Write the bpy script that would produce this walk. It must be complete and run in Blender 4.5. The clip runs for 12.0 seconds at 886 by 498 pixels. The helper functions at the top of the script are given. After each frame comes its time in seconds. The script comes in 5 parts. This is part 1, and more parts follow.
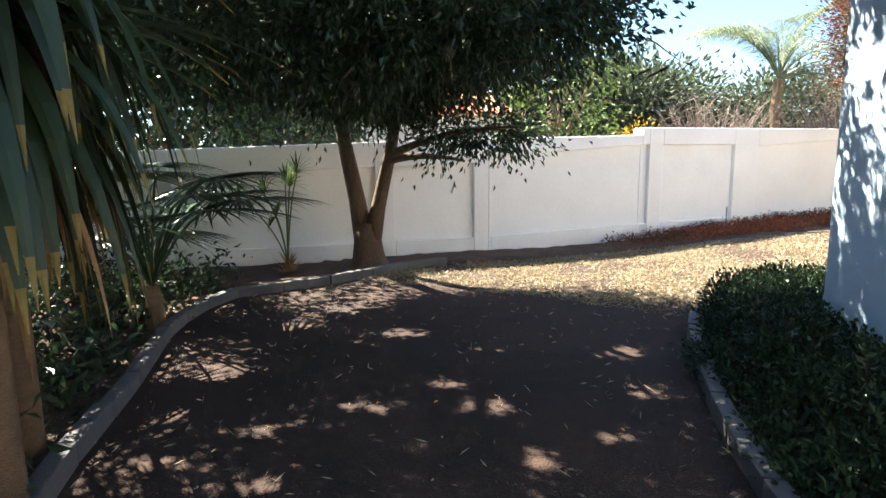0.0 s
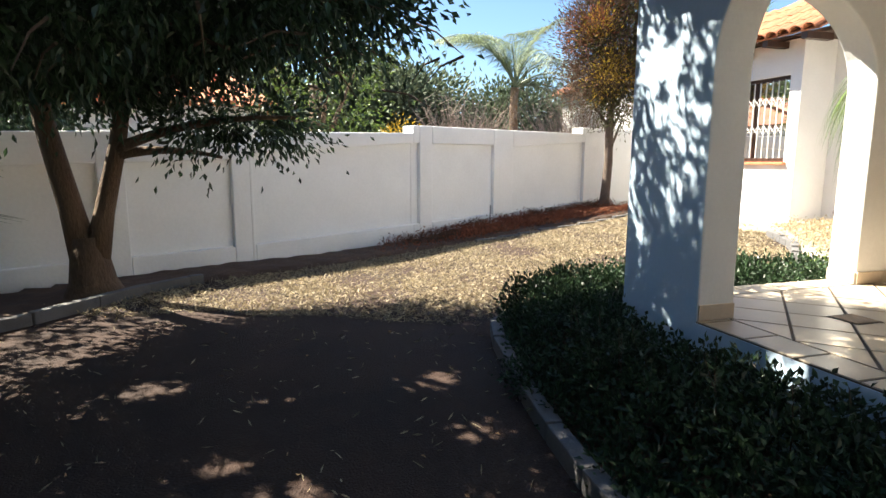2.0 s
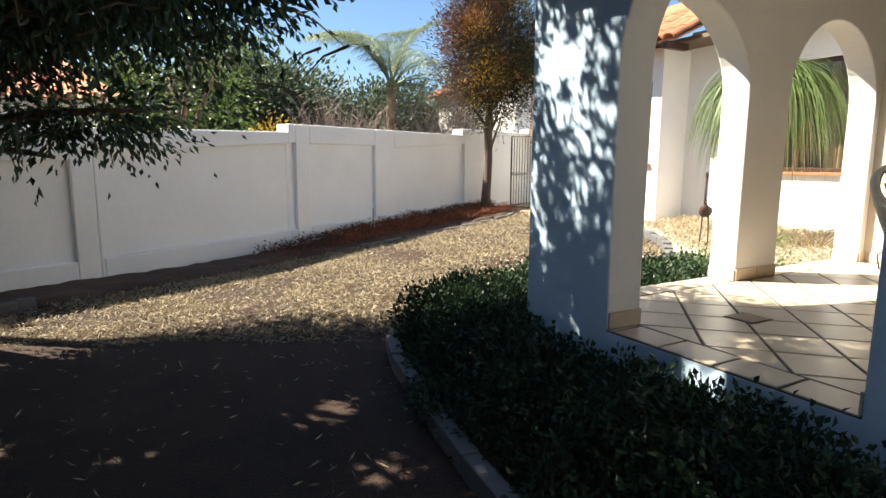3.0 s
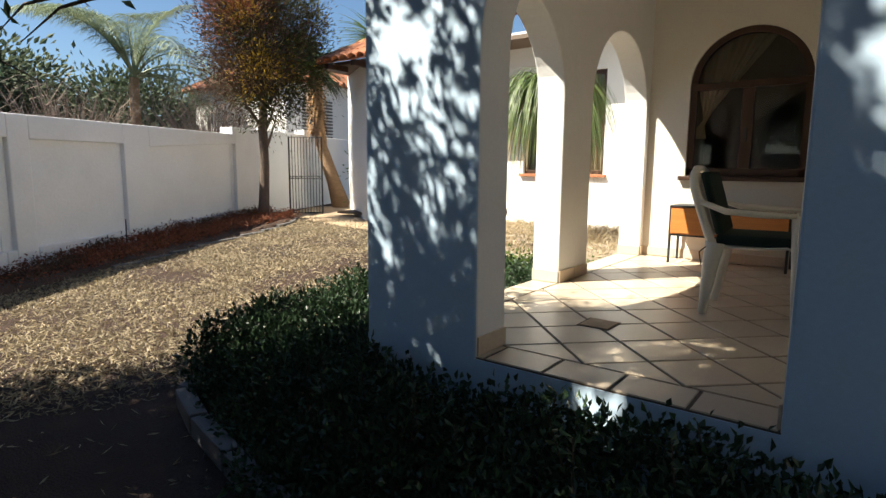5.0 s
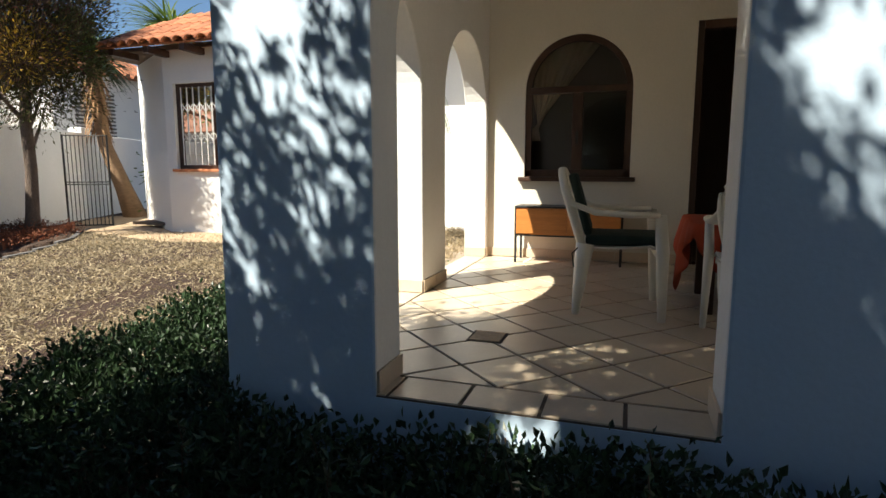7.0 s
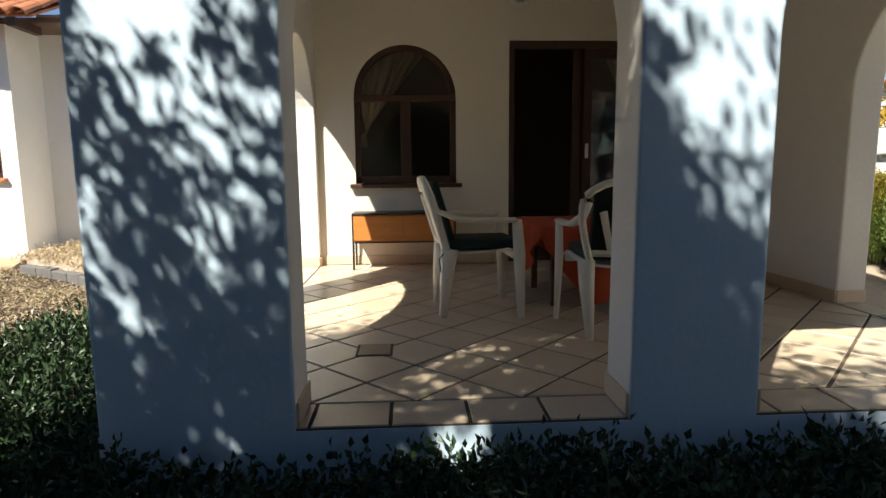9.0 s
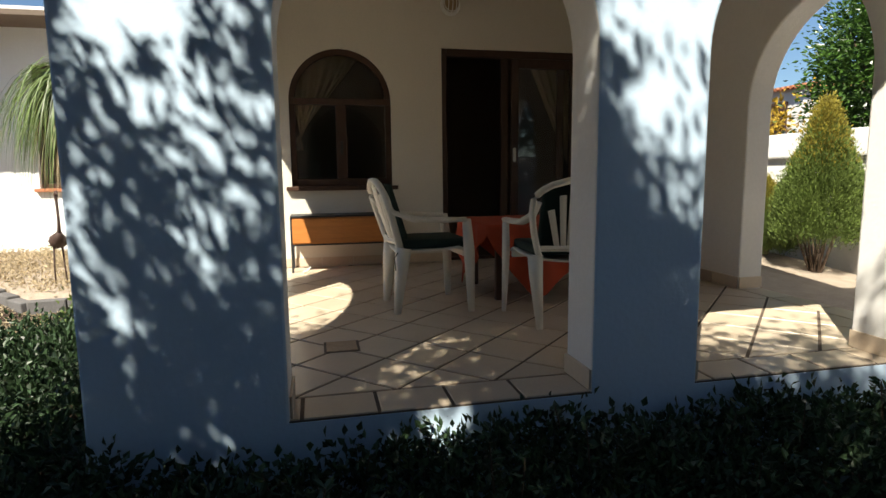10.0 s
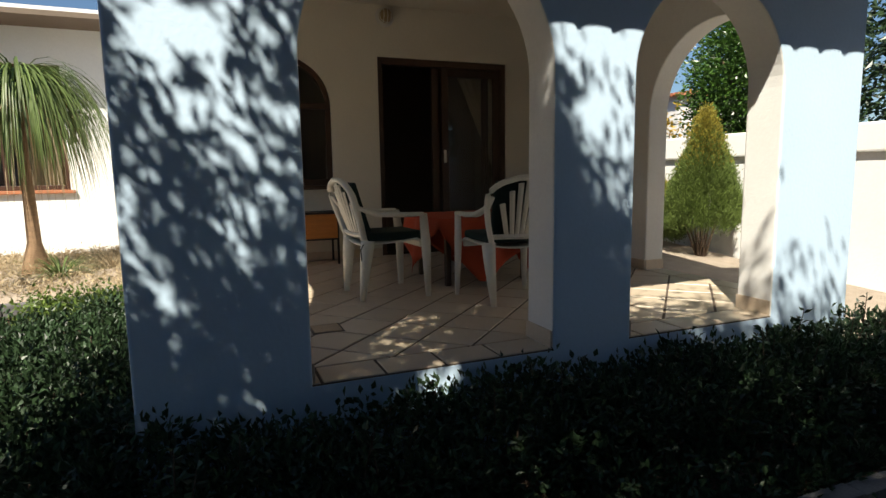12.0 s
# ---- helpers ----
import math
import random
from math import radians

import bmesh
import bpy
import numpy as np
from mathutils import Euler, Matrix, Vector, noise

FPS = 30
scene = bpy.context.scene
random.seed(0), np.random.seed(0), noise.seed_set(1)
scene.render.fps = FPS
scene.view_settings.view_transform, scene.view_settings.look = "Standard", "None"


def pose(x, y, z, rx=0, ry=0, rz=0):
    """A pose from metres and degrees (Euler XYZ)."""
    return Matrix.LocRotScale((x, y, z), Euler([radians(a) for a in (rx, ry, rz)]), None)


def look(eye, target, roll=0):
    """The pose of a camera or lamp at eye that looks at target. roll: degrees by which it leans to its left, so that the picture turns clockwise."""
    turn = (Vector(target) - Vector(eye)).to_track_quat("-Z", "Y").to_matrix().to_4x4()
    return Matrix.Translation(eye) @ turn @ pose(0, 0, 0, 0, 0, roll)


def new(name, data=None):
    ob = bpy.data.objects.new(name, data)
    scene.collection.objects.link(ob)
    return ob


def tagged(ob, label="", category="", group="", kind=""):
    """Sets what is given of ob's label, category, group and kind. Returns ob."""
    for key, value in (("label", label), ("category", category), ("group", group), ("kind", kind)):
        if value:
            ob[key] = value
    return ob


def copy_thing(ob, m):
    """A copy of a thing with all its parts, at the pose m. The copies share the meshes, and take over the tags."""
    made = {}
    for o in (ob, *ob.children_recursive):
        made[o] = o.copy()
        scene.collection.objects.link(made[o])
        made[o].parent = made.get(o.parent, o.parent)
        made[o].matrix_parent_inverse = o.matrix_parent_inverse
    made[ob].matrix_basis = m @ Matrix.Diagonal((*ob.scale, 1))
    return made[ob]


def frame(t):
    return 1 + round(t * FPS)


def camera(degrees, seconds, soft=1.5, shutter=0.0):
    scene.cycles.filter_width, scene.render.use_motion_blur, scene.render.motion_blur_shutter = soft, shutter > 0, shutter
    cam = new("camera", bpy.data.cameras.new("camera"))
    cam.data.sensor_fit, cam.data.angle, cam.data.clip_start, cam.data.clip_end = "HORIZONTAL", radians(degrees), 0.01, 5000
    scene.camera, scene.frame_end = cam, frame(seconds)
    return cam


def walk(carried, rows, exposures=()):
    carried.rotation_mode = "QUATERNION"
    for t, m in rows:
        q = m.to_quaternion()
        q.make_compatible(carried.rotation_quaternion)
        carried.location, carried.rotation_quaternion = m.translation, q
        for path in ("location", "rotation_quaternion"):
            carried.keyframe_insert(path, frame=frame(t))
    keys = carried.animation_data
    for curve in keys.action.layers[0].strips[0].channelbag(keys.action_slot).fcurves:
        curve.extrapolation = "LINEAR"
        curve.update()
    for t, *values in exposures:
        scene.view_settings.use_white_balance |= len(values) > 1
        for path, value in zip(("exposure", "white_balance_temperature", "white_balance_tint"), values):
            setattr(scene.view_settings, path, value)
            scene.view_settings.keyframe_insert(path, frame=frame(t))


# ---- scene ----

cam = camera(75.6, 12.0)
PATH = [
    (0, (-2.03, -3.268, 0.845), (-2.27, -1.304, 0.552), -0.5),
    (0.5, (-2.075, -3.12, 0.86), (-2.178, -1.145, 0.56), -0.5),
    (1, (-2.15, -2.915, 0.87), (-1.993, -0.946, 0.56), -0.1),
    (1.5, (-2.165, -2.67, 0.86), (-1.809, -0.726, 0.557), 0.1),
    (2, (-2.195, -2.46, 0.852), (-1.612, -0.572, 0.548), 0.2),
    (2.5, (-2.187, -2.28, 0.84), (-1.431, -0.453, 0.54), 0.2),
    (3, (-2.16, -2.085, 0.855), (-1.186, -0.364, 0.556), 0.3),
    (3.5, (-2.152, -1.906, 0.86), (-0.995, -0.302, 0.563), 0.3),
    (5.5, (-2.0, -1.217, 0.827), (-0.324, -0.161, 0.55), 0.4),
    (6.5, (-1.935, -0.99, 0.827), (-0.109, -0.221, 0.553), 0.1),
    (7.5, (-1.845, -0.772, 0.858), (0.083, -0.316, 0.586), -0.1),
    (9.5, (-1.969, -0.268, 0.88), (-0.007, -0.551, 0.617), -0.6),
    (10, (-2.038, -0.125, 0.876), (-0.1, -0.549, 0.617), -0.6),
    (10.5, (-2.11, -0.004, 0.871), (-0.201, -0.54, 0.61), -0.7),
    (11, (-2.205, 0.118, 0.868), (-0.32, -0.498, 0.607), -0.7),
    (11.5, (-2.278, 0.242, 0.865), (-0.417, -0.446, 0.608), -0.8),
    (12, (-2.347, 0.36, 0.866), (-0.511, -0.39, 0.608), -0.9),
]
walk(cam, [(t, look(eye, target, roll)) for t, eye, target, roll in PATH], [(0, 3.0, 6500, 6), (2, 2.35, 6500, 6), (3.5, 1.8, 6500, 6), (6.5, 1.35, 6500, 6), (10.5, 1.2, 6500, 6), (12, 1.0, 6500, 6)])

# ---- light ----
SUN = Vector((-1.3, 1.02, 1.96)).normalized()
world = bpy.data.worlds.new("world")
scene.world = world
world.use_nodes = True
wn = world.node_tree
sky = wn.nodes.new("ShaderNodeTexSky")
sky.sky_type = "NISHITA"
sky.sun_disc = False
sky.sun_elevation = math.asin(SUN.z)
sky.sun_rotation = math.atan2(SUN.x, SUN.y)
sky.air_density, sky.dust_density, sky.ozone_density = 1.0, 0.4, 5.0
wn.links.new(sky.outputs[0], wn.nodes["Background"].inputs[0])
wn.nodes["Background"].inputs[1].default_value = 0.05
sun_data = bpy.data.lights.new("sun", "SUN")
sun_data.energy, sun_data.angle, sun_data.color = 5.0, radians(0.53), (1.0, 0.91, 0.78)
sun_lamp = new("sun", sun_data)
sun_lamp.matrix_world = look(SUN * 40, (0, 0, 0))


# ---- materials ----
def mat(name, base, rough=0.8, scale=6.0, vary=0.15, fine=60.0, bump=0.15, dist=0.01, stain=None, stain_scale=1.2, stain_amount=0.3, metal=0.0,
        random_tint=0.0, island=0.0, stretch=(1, 1, 1), translucent=0.0, spec=0.5):
    """Procedural surface: base colour varied at two scales, stains, and bump."""
    m = bpy.data.materials.new(name)
    m.use_nodes = True
    nt = m.node_tree
    N, L = nt.nodes, nt.links
    p = N["Principled BSDF"]
    p.inputs["Roughness"].default_value = rough
    p.inputs["Metallic"].default_value = metal
    p.inputs["Specular IOR Level"].default_value = spec
    co = N.new("ShaderNodeTexCoord")
    mp = N.new("ShaderNodeMapping")
    mp.inputs["Scale"].default_value = stretch
    geo = N.new("ShaderNodeNewGeometry")
    L.new(geo.outputs["Position"] if island >= 0 and random_tint == 0 else co.outputs["Object"], mp.inputs[0])
    n1, n2 = N.new("ShaderNodeTexNoise"), N.new("ShaderNodeTexNoise")
    n1.inputs["Scale"].default_value, n1.inputs["Detail"].default_value = scale, 6
    n2.inputs["Scale"].default_value, n2.inputs["Detail"].default_value = fine, 4
    L.new(mp.outputs[0], n1.inputs[0])
    L.new(mp.outputs[0], n2.inputs[0])
    add = N.new("ShaderNodeMath")
    add.operation = "ADD"
    L.new(n1.outputs[0], add.inputs[0])
    L.new(n2.outputs[0], add.inputs[1])
    ramp = N.new("ShaderNodeMapRange")
    ramp.inputs[1].default_value, ramp.inputs[2].default_value = 0.6, 1.4
    ramp.inputs[3].default_value, ramp.inputs[4].default_value = 1 - vary, 1 + vary
    L.new(add.outputs[0], ramp.inputs[0])
    value = ramp.outputs[0]
    for amount, out in ((random_tint, "rand"), (island, "island")):
        if amount > 0:
            src = N.new("ShaderNodeObjectInfo").outputs["Random"] if out == "rand" else geo.outputs["Random Per Island"]
            r2 = N.new("ShaderNodeMapRange")
            r2.inputs[3].default_value, r2.inputs[4].default_value = 1 - amount, 1 + amount
            L.new(src, r2.inputs[0])
            mu = N.new("ShaderNodeMath")
            mu.operation = "MULTIPLY"
            L.new(value, mu.inputs[0])
            L.new(r2.outputs[0], mu.inputs[1])
            value = mu.outputs[0]
    col = N.new("ShaderNodeVectorMath")
    col.operation = "SCALE"
    col.inputs[0].default_value = base[:3]
    L.new(value, col.inputs["Scale"])
    out = col.outputs[0]
    if stain:
        n3 = N.new("ShaderNodeTexNoise")
        n3.inputs["Scale"].default_value, n3.inputs["Detail"].default_value, n3.inputs["Roughness"].default_value = stain_scale, 8, 0.65
        L.new(mp.outputs[0], n3.inputs[0])
        r3 = N.new("ShaderNodeMapRange")
        r3.inputs[1].default_value, r3.inputs[2].default_value, r3.inputs[4].default_value = 0.48, 0.68, stain_amount
        L.new(n3.outputs[0], r3.inputs[0])
        mx = N.new("ShaderNodeMix")
        mx.data_type = "RGBA"
        mx.inputs[7].default_value = (*stain[:3], 1)
        L.new(r3.outputs[0], mx.inputs[0])
        L.new(out, mx.inputs[6])
        out = mx.outputs[2]
    L.new(out, p.inputs["Base Color"])
    if bump:
        b = N.new("ShaderNodeBump")
        b.inputs["Strength"].default_value, b.inputs["Distance"].default_value = bump, dist
        L.new(add.outputs[0], b.inputs["Height"])
        L.new(b.outputs[0], p.inputs["Normal"])
    if translucent:
        tr, ms = N.new("ShaderNodeBsdfTranslucent"), N.new("ShaderNodeMixShader")
        L.new(out, tr.inputs[0])
        ms.inputs[0].default_value = translucent
        L.new(p.outputs[0], ms.inputs[1])
        L.new(tr.outputs[0], ms.inputs[2])
        L.new(ms.outputs[0], N["Material Output"].inputs[0])
    return m


def glass_mat(name, tint, rough=0.02):
    m = bpy.data.materials.new(name)
    m.use_nodes = True
    N, L = m.node_tree.nodes, m.node_tree.links
    tr, gl, fr, ms = N.new("ShaderNodeBsdfTransparent"), N.new("ShaderNodeBsdfGlossy"), N.new("ShaderNodeFresnel"), N.new("ShaderNodeMixShader")
    tr.inputs[0].default_value = (*tint, 1)
    gl.inputs["Roughness"].default_value = rough
    fr.inputs[0].default_value = 1.6
    L.new(fr.outputs[0], ms.inputs[0])
    L.new(tr.outputs[0], ms.inputs[1])
    L.new(gl.outputs[0], ms.inputs[2])
    L.new(ms.outputs[0], N["Material Output"].inputs[0])
    return m


PLASTER = mat("white_plaster", (0.80, 0.79, 0.77), 0.85, 2.5, 0.04, 45, 0.25, 0.006, stain=(0.6, 0.57, 0.52), stain_scale=0.9, stain_amount=0.12)
WALLPAINT = mat("boundary_plaster", (0.85, 0.85, 0.84), 0.85, 1.5, 0.05, 30, 0.3, 0.008, stain=(0.55, 0.54, 0.52), stain_scale=0.7, stain_amount=0.16)
# white plaster tinted blue: the sky's shade colour is put into it
FACADE = mat("facade_white_in_blue_shade", (0.52, 0.66, 0.81), 0.85, 2.5, 0.04, 45, 0.25, 0.006, stain=(0.43, 0.53, 0.64), stain_scale=0.9, stain_amount=0.12)
CREAM = mat("cream_plaster", (0.68, 0.64, 0.56), 0.85, 2.0, 0.04, 45, 0.2, 0.005, stain=(0.6, 0.55, 0.47), stain_scale=0.8, stain_amount=0.12)
# ground colour darkened to deepen the shade under the tree
LAWN = mat("dry_lawn_shade_darkened", (0.042, 0.021, 0.013), 0.95, 3.0, 0.35, 90, 0.8, 0.03, stain=(0.02, 0.011, 0.008), stain_scale=1.6, stain_amount=0.8)
STRAW = mat("straw_blades", (0.36, 0.295, 0.19), 0.8, 2.0, 0.2, 20, 0, island=0.45, translucent=0.2)
SOIL = mat("dark_soil", (0.085, 0.052, 0.036), 0.95, 4.0, 0.35, 70, 0.9, 0.03, stain=(0.17, 0.10, 0.06), stain_scale=3.0, stain_amount=0.6)
MULCH = mat("bark_mulch", (0.17, 0.085, 0.05), 0.9, 5.0, 0.3, 50, 0.8, 0.02)
GRAVEL = mat("pale_gravel", (0.40, 0.33, 0.26), 0.9, 9.0, 0.15, 120, 0.9, 0.02, stain=(0.28, 0.22, 0.16), stain_scale=7, stain_amount=0.5)
PAVE = mat("sandy_paving", (0.42, 0.31, 0.20), 0.9, 4.0, 0.2, 60, 0.5, 0.01, stain=(0.25, 0.18, 0.12), stain_amount=0.4)
KERB = mat("grey_concrete_edging", (0.13, 0.125, 0.125), 0.9, 8.0, 0.2, 80, 0.5, 0.01, stain=(0.07, 0.065, 0.06), stain_scale=4, stain_amount=0.5)
TILE = mat("beige_floor_tile", (0.54, 0.45, 0.34), 0.34, 5.0, 0.08, 60, 0.06, 0.003, random_tint=0.06, stain=(0.42, 0.34, 0.25), stain_scale=3, stain_amount=0.25)
GROUT = mat("dark_grout", (0.10, 0.075, 0.055), 0.95, 10, 0.2, 80, 0.3, 0.003)
SKIRT = mat("beige_skirting", (0.60, 0.49, 0.37), 0.45, 6, 0.08, 60, 0.06, 0.003, random_tint=0.05)
DARKWOOD = mat("dark_brown_wood", (0.055, 0.028, 0.018), 0.42, 3.0, 0.3, 40, 0.2, 0.003, stretch=(6, 6, 1), spec=0.35)
TEAK = mat("orange_teak_veneer", (0.50, 0.19, 0.045), 0.42, 2.0, 0.22, 22, 0.08, 0.002, stretch=(4, 0.6, 14))
BLACKMETAL = mat("black_painted_steel", (0.02, 0.02, 0.022), 0.45, 20, 0.2, 80, 0.1, 0.001)
WHITEMETAL = mat("white_enamelled_steel", (0.75, 0.75, 0.73), 0.4, 20, 0.06, 80, 0.05, 0.001)
PLASTIC = mat("white_garden_plastic", (0.74, 0.71, 0.64), 0.42, 8, 0.05, 60, 0.08, 0.002, stain=(0.55, 0.5, 0.42), stain_scale=6, stain_amount=0.2)
CUSHION = mat("dark_green_cushion_fabric", (0.012, 0.028, 0.024), 0.95, 12, 0.3, 200, 0.4, 0.003)
REDCLOTH = mat("rust_red_tablecloth", (0.36, 0.05, 0.018), 0.9, 8, 0.15, 250, 0.3, 0.002)
CURTAIN = mat("beige_curtain", (0.55, 0.44, 0.30), 0.9, 8, 0.1, 200, 0.2, 0.002, translucent=0.3)
# dark brown stands in for the dimness of the unlit rooms
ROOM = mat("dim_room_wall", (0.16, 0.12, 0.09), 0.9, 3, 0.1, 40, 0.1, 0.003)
BARK = mat("grey_brown_bark", (0.13, 0.085, 0.055), 0.95, 7.0, 0.35, 60, 1.0, 0.02, stretch=(1, 1, 0.3), stain=(0.06, 0.04, 0.03), stain_scale=5, stain_amount=0.6)
BARK2 = mat("pale_flaky_bark", (0.13, 0.095, 0.075), 0.95, 9.0, 0.35, 60, 1.0, 0.02, stretch=(1, 1, 0.4), stain=(0.09, 0.06, 0.04), stain_scale=6, stain_amount=0.7)
PALMBARK = mat("fibrous_palm_trunk", (0.30, 0.19, 0.11), 0.95, 8.0, 0.3, 70, 1.0, 0.02, stretch=(1, 1, 2.5))
LEAF = mat("dark_green_leaf", (0.035, 0.062, 0.028), 0.38, 4, 0.2, 30, 0, island=0.5, translucent=0.22)
HEDGE = mat("glossy_hedge_leaf", (0.033, 0.060, 0.027), 0.4, 4, 0.2, 30, 0, island=0.6, translucent=0.15, spec=0.35)
TWIG = mat("brown_twig", (0.09, 0.06, 0.04), 0.9, 20, 0.3, 90, 0.4, 0.003)
LITLEAF = mat("bright_green_leaf", (0.10, 0.15, 0.03), 0.42, 4, 0.2, 30, 0, island=0.4, translucent=0.3)
LEMON = mat("citrus_leaf", (0.055, 0.115, 0.02), 0.35, 4, 0.2, 30, 0, island=0.45, translucent=0.3)
CONIFER = mat("golden_conifer_spray", (0.12, 0.17, 0.035), 0.7, 3, 0.25, 30, 0, island=0.45, translucent=0.2)
CONIFERTOP = mat("golden_conifer_tip", (0.26, 0.22, 0.03), 0.7, 3, 0.25, 30, 0, island=0.4, translucent=0.2)
BROWNLEAF = mat("browned_needles", (0.10, 0.058, 0.034), 0.85, 4, 0.25, 30, 0, island=0.5, translucent=0.15)
OLIVELEAF = mat("olive_needles", (0.075, 0.075, 0.02), 0.8, 4, 0.25, 30, 0, island=0.5, translucent=0.2)
YELLOWLEAF = mat("yellow_needles", (0.42, 0.28, 0.03), 0.8, 4, 0.25, 30, 0, island=0.4, translucent=0.25)
SAGE = mat("sage_green_foliage", (0.10, 0.125, 0.07), 0.8, 2, 0.25, 30, 0, island=0.5, translucent=0.2)
DRYTWIG = mat("bare_winter_twigs", (0.22, 0.17, 0.14), 0.9, 2, 0.2, 30, 0, island=0.4)
BLUEFROND = mat("blue_green_palm_leaflet", (0.22, 0.27, 0.16), 0.5, 3, 0.2, 30, 0, island=0.4, translucent=0.25)
YUCCA = mat("yucca_blade", (0.03, 0.05, 0.018), 0.42, 4, 0.2, 30, 0.1, 0.002, island=0.35, translucent=0.2, stretch=(1, 1, 0.3))
YUCCATIP = mat("yellow_yucca_tip", (0.22, 0.15, 0.03), 0.55, 5, 0.25, 40, 0, island=0.3, translucent=0.25)
DEADLEAF = mat("dead_tan_leaf", (0.36, 0.21, 0.10), 0.85, 6, 0.3, 60, 0.2, 0.002, island=0.35)
FANLEAF = mat("fan_palm_leaf", (0.035, 0.075, 0.035), 0.3, 4, 0.2, 30, 0, island=0.3, translucent=0.15)
GRASSY = mat("ponytail_leaf", (0.12, 0.17, 0.05), 0.45, 3, 0.2, 30, 0, island=0.45, translucent=0.25)
REDGROUND = mat("rusty_groundcover", (0.22, 0.075, 0.035), 0.8, 4, 0.3, 30, 0, island=0.55, translucent=0.2)
DRYPLANT = mat("pale_dry_plants", (0.42, 0.34, 0.22), 0.85, 4, 0.2, 30, 0, island=0.35, translucent=0.2)
TERRACOTTA = mat("terracotta_roof_tile", (0.42, 0.16, 0.075), 0.85, 8, 0.2, 60, 0.4, 0.006, random_tint=0.28, stain=(0.16, 0.08, 0.05), stain_scale=5, stain_amount=0.45)
RUST = mat("dark_rusty_iron", (0.055, 0.03, 0.022), 0.7, 12, 0.35, 90, 0.5, 0.003)
FARWALL = mat("distant_pale_wall", (0.68, 0.66, 0.63), 0.85, 2, 0.06, 30, 0.1, 0.005)
LAMPGLASS = mat("frosted_lamp_glass", (0.30, 0.21, 0.10), 0.3, 8, 0.05, 60, 0.02, 0.001)
PANE = glass_mat("window_glass", (0.85, 0.85, 0.85))
CLEAR = glass_mat("clear_glass", (0.85, 0.88, 0.86))


# ---- building helpers ----
def part(name, bm, material, parent=None, label=""):
    me = bpy.data.meshes.new(name)
    if isinstance(bm, tuple):
        me.from_pydata(bm[0], [], bm[1])
    else:
        bm.to_mesh(me)
        bm.free()
    for m in (material if isinstance(material, (list, tuple)) else [material]):
        me.materials.append(m)
    ob = new(name, me)
    if parent is not None:
        ob.parent = parent
    if label:
        ob["label"] = label
    return ob


def empty(name, label, category, group="", kind="", at=(0, 0, 0), rz=0):
    ob = new(name)
    ob.matrix_world = pose(*at, 0, 0, rz)
    return tagged(ob, label, category, group, kind)


def smooth(ob):
    for f in ob.data.polygons:
        f.use_smooth = True
    return ob


def box(lo, hi, bevel=0.0, bm=None, m=None):
    bm = bm or bmesh.new()
    c = [(a + b) / 2 for a, b in zip(lo, hi)]
    s = [abs(b - a) for a, b in zip(lo, hi)]
    made = bmesh.ops.create_cube(bm, size=1, matrix=(m or Matrix()) @ Matrix.Translation(c) @ Matrix.Diagonal((*s, 1)))
    if bevel:
        edges = list({e for v in made["verts"] for e in v.link_edges})
        bmesh.ops.bevel(bm, geom=edges, offset=bevel, segments=2, affect="EDGES", profile=0.6)
    return bm


def prism(poly, z0, z1, bm=None):
    """An upright block over a plan outline, given anticlockwise."""
    bm = bm or bmesh.new()
    lo = [bm.verts.new((x, y, z0)) for x, y in poly]
    hi = [bm.verts.new((x, y, z1)) for x, y in poly]
    n = len(poly)
    bm.faces.new(lo[::-1])
    bm.faces.new(hi)
    for i in range(n):
        bm.faces.new((lo[i], lo[(i + 1) % n], hi[(i + 1) % n], hi[i]))
    return bm


def tube(points, radii, sides=8, bm=None, flat=1.0):
    """A tapered tube through the points."""
    bm = bm or bmesh.new()
    pts = [Vector(p) for p in points]
    if not isinstance(radii, (list, tuple)):
        radii = [radii] * len(pts)
    rings = []
    for i, p in enumerate(pts):
        d = (pts[min(i + 1, len(pts) - 1)] - pts[max(i - 1, 0)]).normalized()
        ref = Vector((0, 0, 1)) if abs(d.z) < 0.9 else Vector((1, 0, 0))
        u = d.cross(ref).normalized()
        v = u.cross(d)
        rings.append([bm.verts.new(p + (u * math.cos(a) + v * math.sin(a) * flat) * radii[i]) for a in [2 * math.pi * k / sides for k in range(sides)]])
    for a, b in zip(rings, rings[1:]):
        for k in range(sides):
            bm.faces.new((a[k], a[(k + 1) % sides], b[(k + 1) % sides], b[k]))
    bm.faces.new(rings[0][::-1])
    bm.faces.new(rings[-1])
    bmesh.ops.recalc_face_normals(bm, faces=bm.faces)
    return bm


def bend(p0, p1, p2, n=10):
    """Points on a curve from p0 to p2, drawn towards p1."""
    a, b, c = Vector(p0), Vector(p1), Vector(p2)
    return [a * (1 - t) ** 2 + b * 2 * t * (1 - t) + c * t * t for t in [i / n for i in range(n + 1)]]


rng = np.random.default_rng(7)


